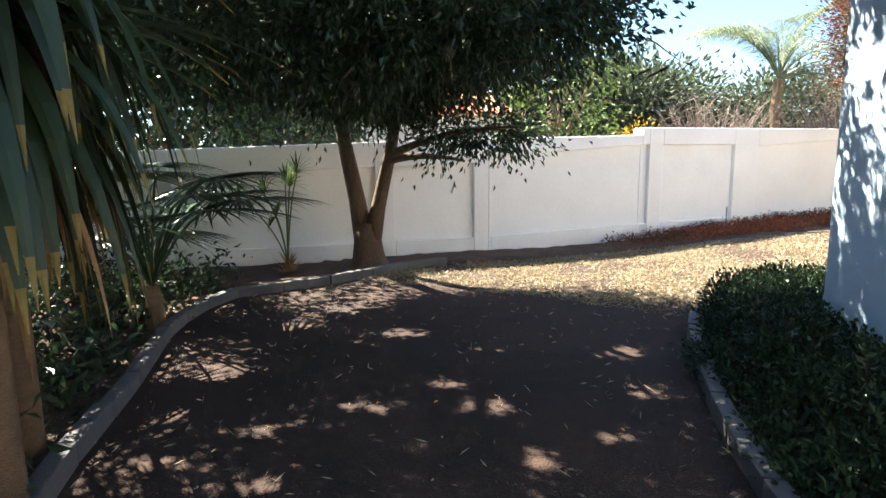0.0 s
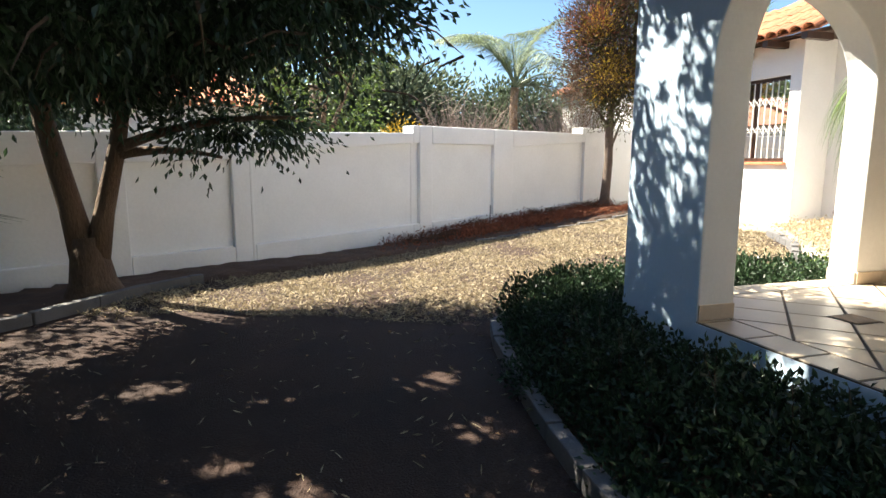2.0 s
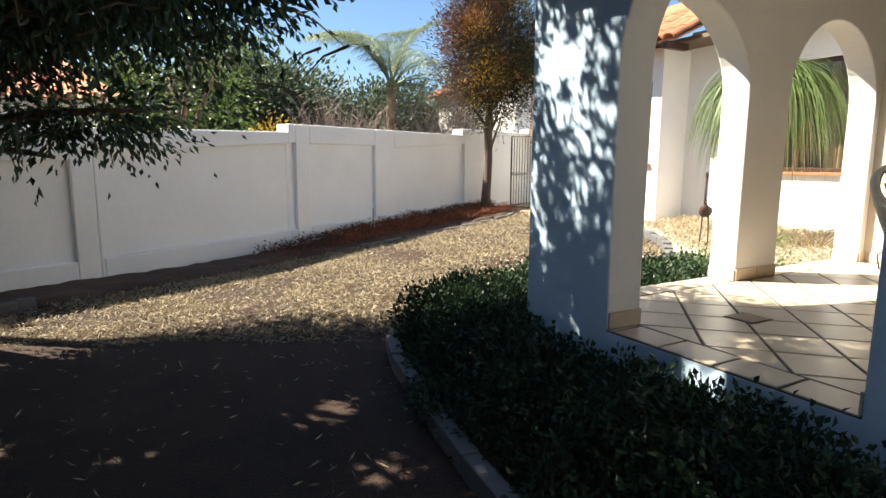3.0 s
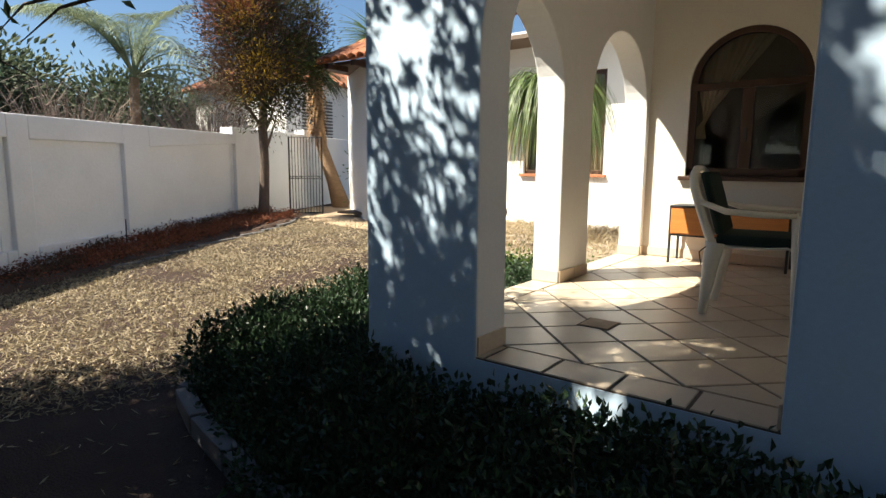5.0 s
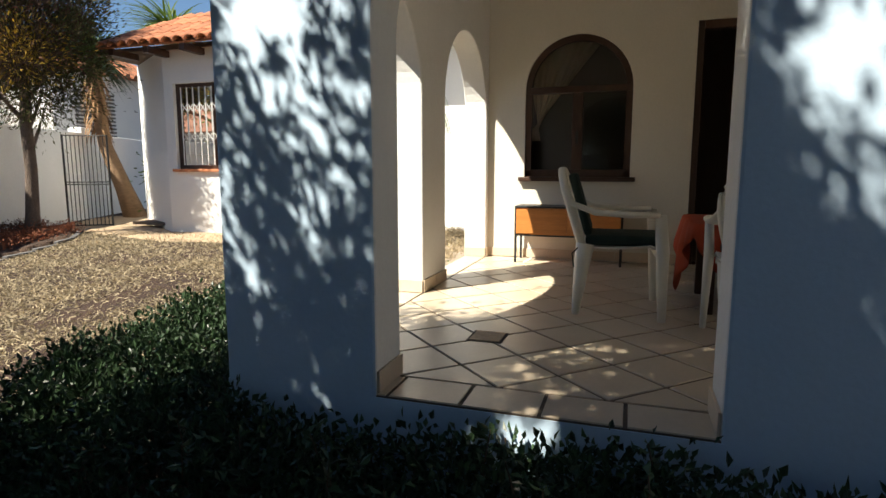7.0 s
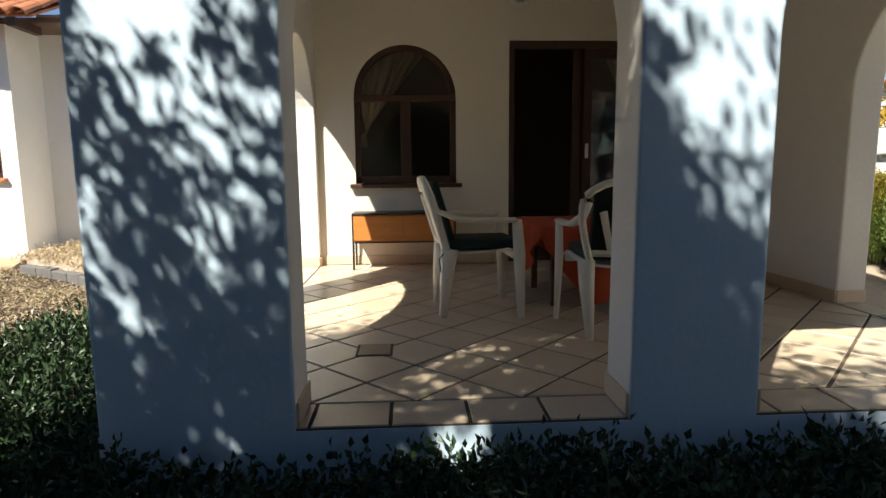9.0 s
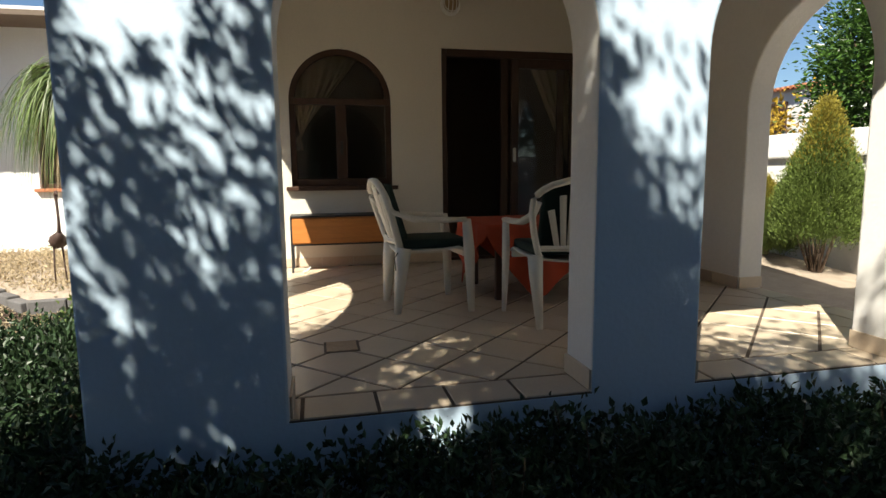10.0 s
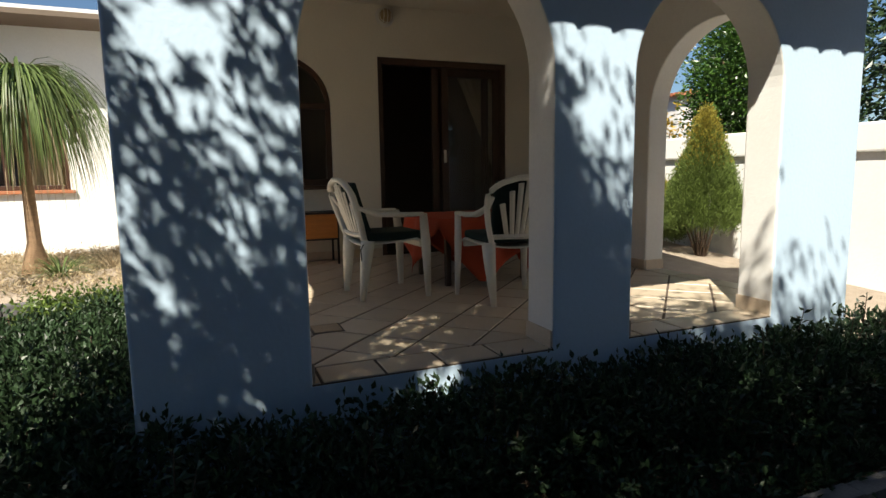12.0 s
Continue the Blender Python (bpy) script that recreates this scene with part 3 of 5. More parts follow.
# yard wall past the veranda
bm = box((-9, -5.7, -0.9), (9, -5.5, 1.22), 0.02)
box((-9, -5.75, 1.02), (9, -5.45, 1.3), 0.02, bm=bm)
tagged(part("wall_yard", bm, PLASTER), "white plastered yard wall with a thick capping", "wall", kind="structure")
tagged(part("wall_west", box((-9.2, -9, -0.9), (-9.0, 2.0, 1.3), 0.02), PLASTER), "plain white garden wall", "wall", kind="structure")


# ---- veranda floor tiles ----
def clip(poly, keep):
    out = []
    for i, p in enumerate(poly):
        q = poly[(i + 1) % len(poly)]
        a, b = keep(p), keep(q)
        if a >= 0:
            out.append(p)
        if a * b < 0:
            t = a / (a - b)
            out.append((p[0] + (q[0] - p[0]) * t, p[1] + (q[1] - p[1]) * t))
    return out


def rect_clip(poly, x0, x1, y0, y1):
    for keep in (lambda p: p[0] - x0, lambda p: x1 - p[0], lambda p: p[1] - y0, lambda p: y1 - p[1]):
        poly = clip(poly, keep)
        if len(poly) < 3:
            return None
    return poly


def area(poly):
    return 0.5 * sum(a[0] * b[1] - b[0] * a[1] for a, b in zip(poly, poly[1:] + poly[:1]))


def tile_bm(poly, top=0.0, deep=0.0105, chamfer=0.003):
    bm = bmesh.new()
    c = Vector((sum(p[0] for p in poly) / len(poly), sum(p[1] for p in poly) / len(poly)))
    rings = []
    for inset, z in ((0, top - deep), (0, top - chamfer), (chamfer, top)):
        rings.append([bm.verts.new((*(Vector(p) + (c - Vector(p)).normalized() * inset), z)) for p in poly])
    for a, b in zip(rings, rings[1:]):
        for i in range(len(poly)):
            bm.faces.new((a[i], a[(i + 1) % len(poly)], b[(i + 1) % len(poly)], b[i]))
    bm.faces.new(rings[-1])
    return bm


floor = part("floor", box((0.004, -3.30, -0.0115), (3.6, 0.60, -0.005)), GROUT)
tagged(floor, "beige ceramic tiled veranda floor laid diagonally with dark joints", "floor", kind="structure")
JOINT = 0.0075


def shrink(poly, d):
    out = []
    n = len(poly)
    for i in range(n):
        p0, p1, p2 = Vector(poly[i - 1]), Vector(poly[i]), Vector(poly[(i + 1) % n])
        e1, e2 = (p1 - p0).normalized(), (p2 - p1).normalized()
        n1, n2 = Vector((-e1.y, e1.x)), Vector((-e2.y, e2.x))
        bis = n1 + n2
        k = d / max(0.3, bis.dot(n1))
        out.append(tuple(p1 + bis * k))
    return out


def add_tile(poly):
    if poly is None or abs(area(poly)) < 0.0015:
        return
    poly = poly if area(poly) > 0 else poly[::-1]
    poly = [p for i, p in enumerate(poly) if (Vector(p) - Vector(poly[i - 1])).length > 0.006]
    if len(poly) < 3:
        return
    part("tile", tile_bm(shrink(poly, JOINT)), TILE, floor)


y = 0.53
while y > -3.2:
    for lim in ((0.001, 0.215),):
        add_tile(rect_clip([(lim[0], y - 0.285), (lim[1], y - 0.285), (lim[1], y), (lim[0], y)], 0.001, 0.215, -3.19, 0.46))
    y -= 0.285
S = 0.295 / math.sqrt(2) * 2
for i in range(-12, 24):
    for j in range(-12, 24):
        cx, cy = 0.63 + (i + j) * S / 2, -0.21 + (i - j) * S / 2
        poly = rect_clip([(cx - S / 2, cy), (cx, cy - S / 2), (cx + S / 2, cy), (cx, cy + S / 2)], 0.215, 3.58, -3.19, 0.455)
        add_tile(poly)
# tiled thresholds in the side arches
for x0, x1, y0, y1 in ((0.25, 1.74, 0.455, 0.665), (2.25, 3.51, 0.455, 0.665), (0.31, 1.60, -3.385, -3.19)):
    n = round((x1 - x0) / 0.3)
    for k in range(n):
        a, b = x0 + (x1 - x0) * k / n, x0 + (x1 - x0) * (k + 1) / n
        add_tile([(a, y0), (b, y0), (b, y1), (a, y1)])


def skirting(runs):
    """Tile skirting, 9 cm high, laid piece by piece along the foot of the walls."""
    sk = empty("baseboard", "beige ceramic tile skirting along the veranda walls", "skirting", kind="structure")
    for (x0, y0), (x1, y1) in runs:
        a, b = Vector((x0, y0, 0)), Vector((x1, y1, 0))
        ln, d = (b - a).length, (b - a).normalized()
        n = max(1, round(ln / 0.3))
        side = Vector((-d.y, d.x, 0))
        for k in range(n):
            m = Matrix((d, side, Vector((0, 0, 1)))).transposed().to_4x4()
            bm = box((ln * k / n + 0.002, 0.0005, 0.002), (ln * (k + 1) / n - 0.002, 0.011, 0.088), 0.003)
            ob = part("skirting_tile", bm, SKIRT, sk)
            ob.matrix_world = Matrix.Translation(a) @ m


skirting([((0.005, -0.0), (0.243, -0.0))[::-1], ((0.003, -1.18), (0.243, -1.18)), ((0.243, -1.18), (0.243, -1.66))[::-1], ((0.003, -1.66), (0.243, -1.66))[::-1],
          ((0.003, -2.71), (0.243, -2.71)), ((0.243, -3.18), (0.243, -2.71)), ((0.243, 0.455), (0.243, 0.0))[::-1],
          ((1.748, 0.455), (2.247, 0.455))[::-1], ((3.513, 0.455), (3.6, 0.455))[::-1], ((1.748, 0.67), (1.748, 0.455))[::-1], ((3.6, -1.36), (3.6, 0.455)),
          ((3.513, 0.455), (3.513, 0.67)), ((3.6, -3.19), (3.6, -2.88)), ((1.61, -3.19), (3.6, -3.19)), ((1.61, -3.39), (1.61, -3.19))])


# ---- window, door and lamp on the back wall ----
def back_window():
    top = empty("window_1", "arched dark wooden window with a curtain tied aside", "window", kind="structure", at=(3.6, 0, 0))
    top.matrix_world = Matrix()
    c, r = (WINDOW_Y0 + WINDOW_Y1) / 2, (WINDOW_Y1 - WINDOW_Y0) / 2
    x0, x1 = 3.63, 3.69
    bm = bmesh.new()
    n = 32
    path_o = [(WINDOW_Y0, 0.775)] + [(c - r * math.cos(math.pi * k / n), 1.58 + r * math.sin(math.pi * k / n)) for k in range(n + 1)] + [(WINDOW_Y1, 0.775)]
    w = 0.055
    path_i = [(WINDOW_Y0 + w, 0.775)] + [(c - (r - w) * math.cos(math.pi * k / n), 1.58 + (r - w) * math.sin(math.pi * k / n)) for k in range(n + 1)] + [(WINDOW_Y1 - w, 0.775)]
    ro = [[bm.verts.new((x, y, z)) for y, z in pth] for x in (x0, x1) for pth in (path_o, path_i)]
    for i in range(len(path_o) - 1):
        for a, b in ((ro[0], ro[1]), (ro[1], ro[3]), (ro[3], ro[2]), (ro[2], ro[0])):
            bm.faces.new((a[i], a[i + 1], b[i + 1], b[i]))
    bmesh.ops.recalc_face_normals(bm, faces=bm.faces)
    part("window_frame", bm, DARKWOOD, top)
    part("transom", box((x0 - 0.01, WINDOW_Y0 + 0.002, 1.545), (x1, WINDOW_Y1 - 0.002, 1.605), 0.006), DARKWOOD, top)
    part("bottom_rail", box((x0, WINDOW_Y0 + 0.002, 0.775), (x1, WINDOW_Y1 - 0.002, 0.845), 0.006), DARKWOOD, top)
    part("mullion", box((x0, c - 0.05, 0.845), (x1 - 0.004, c + 0.05, 1.545), 0.006), DARKWOOD, top)
    part("window_sill", box((3.545, WINDOW_Y0 - 0.05, 0.735), (3.7, WINDOW_Y1 + 0.05, 0.775), 0.008), DARKWOOD, top)
    for a, b in ((WINDOW_Y0 + 0.05, c - 0.045), (c + 0.045, WINDOW_Y1 - 0.05)):
        bm = bmesh.new()
        f = bm.faces.new([bm.verts.new((3.66, y, z)) for y, z in ((a, 0.84), (b, 0.84), (b, 1.55), (a, 1.55))])
        part("pane", bm, PANE, top).visible_shadow = False
    bm = bmesh.new()
    bm.faces.new([bm.verts.new((3.66, y, z)) for y, z in path_i[1:-1]])
    part("pane", bm, PANE, top).visible_shadow = False
    handle = part("handle", box((3.61, c - 0.012, 1.08), (3.63, c + 0.012, 1.2), 0.004), BLACKMETAL, top, "dark metal window handle")
    return top


back_window()


def curtain(name, y_top0, y_top1, y_tie, z_top, z_tie, x, label):
    """A hanging curtain gathered to one side."""
    bm = bmesh.new()
    n, rows = 48, 18
    grid = []
    for j in range(rows + 1):
        t = j / rows
        row = []
        for i in range(n + 1):
            u = i / n
            y_hi = y_top0 + (y_top1 - y_top0) * u
            y_lo = y_tie + (0.16 * (u - 0.5))
            k = t ** 1.5
            y = y_hi * (1 - k) + y_lo * k
            z = z_top + (z_tie + 0.35 * (1 - u) * (1 - t) * 0 - z_top) * (t ** (1.0 if u < 0.5 else 1.0 + (u - 0.5)))
            row.append(bm.verts.new((x + 0.025 * math.sin(u * 34 + t * 2), y, z)))
        grid.append(row)
    for j in range(rows):
        for i in range(n):
            bm.faces.new((grid[j][i], grid[j][i + 1], grid[j + 1][i + 1], grid[j + 1][i]))
    ob = smooth(part(name, bm, CURTAIN))
    return tagged(ob, label, "curtain")


curtain("curtain", 0.12, -0.66, 0.06, 2.12, 1.12, 3.76, "beige curtain tied aside behind the arched window")
curtain("curtain", -2.95, -2.25, -2.9, 2.2, 0.9, 3.80, "beige curtain drawn aside behind the sliding door")


def sliding_door():
    top = empty("door_1", "dark wooden glazed sliding door, one leaf open", "door", kind="structure")
    x0, x1 = 3.62, 3.72
    for y0, y1 in ((DOOR_Y0, DOOR_Y0 + 0.055), (DOOR_Y1 - 0.055, DOOR_Y1)):
        part("jamb", box((x0, y0, 0.0), (x1, y1, 2.1), 0.006), DARKWOOD, top)
    part("head", box((x0, DOOR_Y0 + 0.056, 2.03), (x1, DOOR_Y1 - 0.056, 2.1), 0.006), DARKWOOD, top)
    part("threshold", box((x0, DOOR_Y0 + 0.056, 0.0), (x1, DOOR_Y1 - 0.056, 0.03), 0.005), DARKWOOD, top)
    for y0, y1, dx in ((-2.82, -2.10, 0.03), (-2.70, -2.00, 0.075)):
        leaf = part("door_leaf", box((x0 + dx, y0, 0.03), (x0 + dx + 0.035, y0 + 0.08, 2.03), 0.005), DARKWOOD, top)
        part("stile", box((x0 + dx, y1 - 0.08, 0.03), (x0 + dx + 0.035, y1, 2.03), 0.005), DARKWOOD, leaf)
        part("rail", box((x0 + dx, y0 + 0.081, 1.94), (x0 + dx + 0.035, y1 - 0.081, 2.03), 0.005), DARKWOOD, leaf)
        part("rail", box((x0 + dx, y0 + 0.081, 0.03), (x0 + dx + 0.035, y1 - 0.081, 0.2), 0.005), DARKWOOD, leaf)
        bm = bmesh.new()
        bm.faces.new([bm.verts.new((x0 + dx + 0.017, y, z)) for y, z in ((y0 + 0.07, 0.19), (y1 - 0.07, 0.19), (y1 - 0.07, 1.95), (y0 + 0.07, 1.95))])
        part("pane", bm, PANE, leaf).visible_shadow = False
    part("handle", box((3.64, -2.15, 1.0), (3.655, -2.12, 1.14), 0.004), WHITEMETAL, top, "pale metal pull handle")
    return top


sliding_door()


def bulkhead_lamp():
    top = empty("wall_lamp", "round bulkhead wall lamp with a wire guard, switched off", "lamp", at=(3.6, -1.455, 2.50))
    bm = bmesh.new()
    bmesh.ops.create_cone(bm, cap_ends=True, segments=28, radius1=0.10, radius2=0.085, depth=0.04, matrix=pose(-0.02, 0, 0, 0, -90, 0))
    part("base", bm, WHITEMETAL, top)
    bm = bmesh.new()
    bmesh.ops.create_uvsphere(bm, u_segments=24, v_segments=12, radius=0.075, matrix=pose(-0.045, 0, 0) @ Matrix.Diagonal((0.9, 1, 1, 1)))
    smooth(part("glass", bm, LAMPGLASS, top, "ribbed yellowish lamp glass"))
    for k in (-1, 0, 1):
        pts = [(-0.045 - 0.075 * math.cos(a) * math.cos(0.5 * k), 0.08 * math.sin(0.5 * k), 0.08 * math.sin(a) * math.cos(0.5 * k)) for a in [-1.5 + 3.0 * i / 12 for i in range(13)]]
        part("guard_bar", tube(pts, 0.004, 6), WHITEMETAL, top)
    ring = [(-0.07, 0.072 * math.cos(a), 0.072 * math.sin(a)) for a in [2 * math.pi * i / 24 for i in range(25)]]
    part("guard_ring", tube(ring, 0.004, 6), WHITEMETAL, top)


bulkhead_lamp()


# ---- barred windows of the wing and court ----
def barred_window(name, x, y0, y1, z0, z1, label, bars, lattice):
    top = empty(name, label, "window", kind="structure")
    w = 0.06
    for a, b in ((y0, y0 + w), (y1 - w, y1), ((y0 + y1) / 2 - w / 2, (y0 + y1) / 2 + w / 2)):
        part("window_frame", box((x + 0.06, a + 0.001, z0), (x + 0.12, b - 0.001, z1), 0.005), DARKWOOD, top)
    for a, b in ((z0, z0 + w), (z1 - w, z1)):
        part("window_frame", box((x + 0.058, y0 + w, a + 0.001), (x + 0.118, y1 - w, b - 0.001), 0.005), DARKWOOD, top)
    part("window_sill", box((x - 0.06, y0 - 0.05, z0 - 0.045), (x + 0.12, y1 + 0.05, z0 - 0.001), 0.008), TERRACOTTA, top, "red tiled window sill")
    for a, b in ((y0 + w, (y0 + y1) / 2 - w / 2), ((y0 + y1) / 2 + w / 2, y1 - w)):
        bm = bmesh.new()
        bm.faces.new([bm.verts.new((x + 0.10, yy, zz)) for yy, zz in ((a, z0 + w), (b, z0 + w), (b, z1 - w), (a, z1 - w))])
        part("pane", bm, PANE, top).visible_shadow = False
    if bars:
        n = 11
        for k in range(n):
            yy = y0 + w + (y1 - y0 - 2 * w) * (k + 0.5) / n
            part("bar", box((x + 0.03, yy - 0.006, z0 + w), (x + 0.045, yy + 0.006, z1 - w)), WHITEMETAL, top, "white folding security bar" if k == 0 else "")
        bm = bmesh.new()
        for zc in (z0 + 0.38 * (z1 - z0), z0 + 0.72 * (z1 - z0)):
            for k in range(n - 1):
                a = y0 + w + (y1 - y0 - 2 * w) * (k + 0.5) / n
                b = y0 + w + (y1 - y0 - 2 * w) * (k + 1.5) / n
                for s in (-1, 1):
                    tube([(x + 0.037, a, zc - 0.07 * s), (x + 0.037, b, zc + 0.07 * s)], 0.006, 4, bm)
        part("lattice", bm, WHITEMETAL, top)


barred_window("window_2", WINGX, WING_W0, WING_W1, 0.86, 2.2, "dark framed window with white folding security bars", True, True)
barred_window("window_3", 6.3, CW0, CW1, 0.75, 2.3, "dark framed court window with a red sill", False, False)


def flat_curtain(x, y0, y1, z0, z1):
    bm = bmesh.new()
    n = 90
    lo = [bm.verts.new((x + 0.03 * math.sin(i * 0.9) + 0.01 * math.sin(i * 2.3), y0 + (y1 - y0) * i / n, z0)) for i in range(n + 1)]
    hi = [bm.verts.new((v.co.x, v.co.y, z1)) for v in lo]
    for i in range(n):
        bm.faces.new((lo[i], lo[i + 1], hi[i + 1], hi[i]))
    return tagged(smooth(part("curtain", bm, CURTAIN)), "pale curtain hanging behind the barred window", "curtain")


flat_curtain(6.75, CW0 - 0.1, CW0 + 0.5, 0.4, 2.6)


# ---- furniture on the veranda ----
def garden_chair(at, rz):
    """White moulded garden chair; it faces its local +y."""
    top = empty("garden_chair", "white plastic garden armchair with a dark green cushion tied on", "chair", "chairs round the table", at=at, rz=rz)
    W, zs = 0.235, 0.41
    bm = bmesh.new()
    grid = []
    for j in range(9):
        row = []
        for i in range(9):
            u, v = i / 8 - 0.5, j / 8
            x = u * 2 * (W - 0.015 + 0.02 * v)
            row.append(bm.verts.new((x, -0.21 + 0.43 * v, zs - 0.025 * math.cos(u * 3) - 0.012 * math.sin(v * 3.1) + 0.025 * v - (0.03 if j == 8 else 0))))
        grid.append(row)
    for j in range(8):
        for i in range(8):
            bm.faces.new((grid[j][i], grid[j][i + 1], grid[j + 1][i + 1], grid[j + 1][i]))
    seat = smooth(part("seat", bm, PLASTIC, top))
    sm = seat.modifiers.new("thick", "SOLIDIFY")
    sm.thickness = 0.012
    part("apron", box((-W, 0.19, zs - 0.055), (W, 0.215, zs - 0.015), 0.008), PLASTIC, top)
    back = lambda z: -0.21 - (z - zs) * 0.30

    def rim(z):
        t = (z - zs) / 0.43
        return W * (0.86 + 0.30 * math.sin(min(1, t) * 2.2)) * (1.0 if t < 0.72 else math.sqrt(max(0.0, 1 - ((t - 0.72) / 0.29) ** 2)))

    side = [(rim(zs + 0.43 * k / 16), back(zs + 0.43 * k / 16), zs + 0.43 * k / 16) for k in range(17)]
    outline = [(-x, y, z) for x, y, z in side] + [(x, y, z) for x, y, z in side[::-1]]
    smooth(part("back_frame", tube(outline, 0.025, 8, flat=0.75), PLASTIC, top))
    for k in range(-3, 4):
        pts = []
        for q in range(9):
            t = q / 8
            z = zs + 0.05 + (0.36 - 0.016 * k * k) * t
            pts.append((k * 0.046 * (0.75 + 0.45 * t), back(z) - 0.012 * math.cos(k * 0.5), z))
        part("back_slat", tube(pts, [0.0052 + 0.0012 * q / 8 for q in range(9)], 6, flat=3.4), PLASTIC, top)
    part("back_rail", tube([(-W * 0.85, back(zs + 0.05), zs + 0.05), (0, back(zs + 0.05) - 0.02, zs + 0.045), (W * 0.85, back(zs + 0.05), zs + 0.05)], 0.018, 6), PLASTIC, top)
    for s in (-1, 1):
        pts = [(s * (W + 0.01), back(zs + 0.33), zs + 0.31), (s * (W + 0.03), back(zs + 0.24) + 0.02, zs + 0.24), (s * (W + 0.045), -0.14, zs + 0.195), (s * (W + 0.045), 0.05, zs + 0.185), (s * (W + 0.04), 0.20, zs + 0.185)]
        smooth(part("armrest", tube(pts, [0.024, 0.031, 0.036, 0.036, 0.03], 8, flat=0.5), PLASTIC, top))
        smooth(part("front_leg", tube([(s * (W + 0.04), 0.205, zs + 0.185), (s * (W + 0.03), 0.225, zs - 0.02), (s * (W + 0.04), 0.235, 0.0)], [0.03, 0.037, 0.022], 8, flat=0.7), PLASTIC, top))
        smooth(part("back_leg", tube([(s * W * 0.93, -0.19, zs + 0.01), (s * W * 0.93, -0.205, zs - 0.1), (s * (W * 0.86), -0.235, 0.0)], [0.052, 0.046, 0.022], 8, flat=0.9), PLASTIC, top))
    bm = box((-W + 0.02, -0.19, zs + 0.0), (W - 0.02, 0.24, zs + 0.06), 0.022)
    smooth(part("seat_cushion", bm, CUSHION, top, "dark green fabric cushion"))
    bm = bmesh.new()
    box((-W + 0.03, 0.0, 0.0), (W - 0.03, 0.045, 0.37), 0.02, bm=bm, m=Matrix.Translation((0, -0.195, zs + 0.05)) @ pose(0, 0, 0, 16.5, 0, 0))
    smooth(part("back_cushion", bm, CUSHION, top, "dark green fabric cushion"))
    part("cushion_tie", tube([(W * 0.9, -0.2, zs + 0.02), (W + 0.04, -0.26, zs - 0.04), (W + 0.02, -0.25, zs - 0.12)], 0.004, 5), CUSHION, top)
    return top


chair = garden_chair((1.70, -0.82, 0), 183)
copy_thing(chair, pose(1.15, -1.54, 0, 0, 0, -92))


def table_with_cloth():
    table = empty("side_table", "low dark wooden table under a red cloth", "table", at=(2.02, -1.68, 0))
    part("tabletop", box((-0.38, -0.42, 0.49), (0.38, 0.42, 0.53), 0.01), DARKWOOD, table)
    for sx in (-1, 1):
        for sy in (-1, 1):
            part("leg", box((sx * 0.30 - 0.022, sy * 0.34 - 0.022, 0), (sx * 0.30 + 0.022, sy * 0.34 + 0.022, 0.489), 0.006), DARKWOOD, table)
    bm = bmesh.new()
    n = 46
    H = 0.68
    rot = Matrix.Rotation(radians(38), 2)
    grid = []
    for j in range(n + 1):
        row = []
        for i in range(n + 1):
            p = rot @ Vector(((i / n - 0.5) * 2 * H, (j / n - 0.5) * 2 * H))
            cx, cy = max(-0.39, min(0.39, p.x)), max(-0.43, min(0.43, p.y))
            over = Vector((p.x - cx, p.y - cy))
            d = over.length
            z = 0.536
            q = Vector((cx, cy))
            if d > 0:
                o = over / d
                fold = 0.03 * math.sin(math.atan2(p.y, p.x) * 13) * min(1, d / 0.2)
                q = q + o * (0.015 + min(d, 0.05) * 0.4 + 0.06 * d + fold)
                z = 0.536 - max(0, d - 0.02) * 0.98
            row.append(bm.verts.new((q.x, q.y, max(z, 0.05))))
        grid.append(row)
    for j in range(n):
        for i in range(n):
            bm.faces.new((grid[j][i], grid[j][i + 1], grid[j + 1][i + 1], grid[j + 1][i]))
    cloth = smooth(part("tablecloth", bm, REDCLOTH))
    cloth.matrix_world = pose(2.02, -1.68, 0)
    cloth.modifiers.new("thick", "SOLIDIFY").thickness = 0.003
    tagged(cloth, "rust red cloth hanging in folds over the low table", "tablecloth")
    bm = bmesh.new()
    prof = [(0.0, 0.004), (0.05, 0.0), (0.062, 0.012), (0.066, 0.04), (0.058, 0.04), (0.05, 0.014), (0.0, 0.012)]
    rings = [[bm.verts.new((r * math.cos(a), r * math.sin(a), z)) for a in [2 * math.pi * k / 20 for k in range(20)]] for r, z in prof[1:-1]]
    for a, b in zip(rings, rings[1:]):
        for k in range(20):
            bm.faces.new((a[k], a[(k + 1) % 20], b[(k + 1) % 20], b[k]))
    bm.faces.new(rings[0][::-1])
    bm.faces.new(rings[-1])
    ash = part("ashtray", bm, CLEAR)
    ash.matrix_world = pose(1.80, -1.78, 0.541)
    tagged(ash, "clear glass ashtray on the red tablecloth", "ashtray")


table_with_cloth()


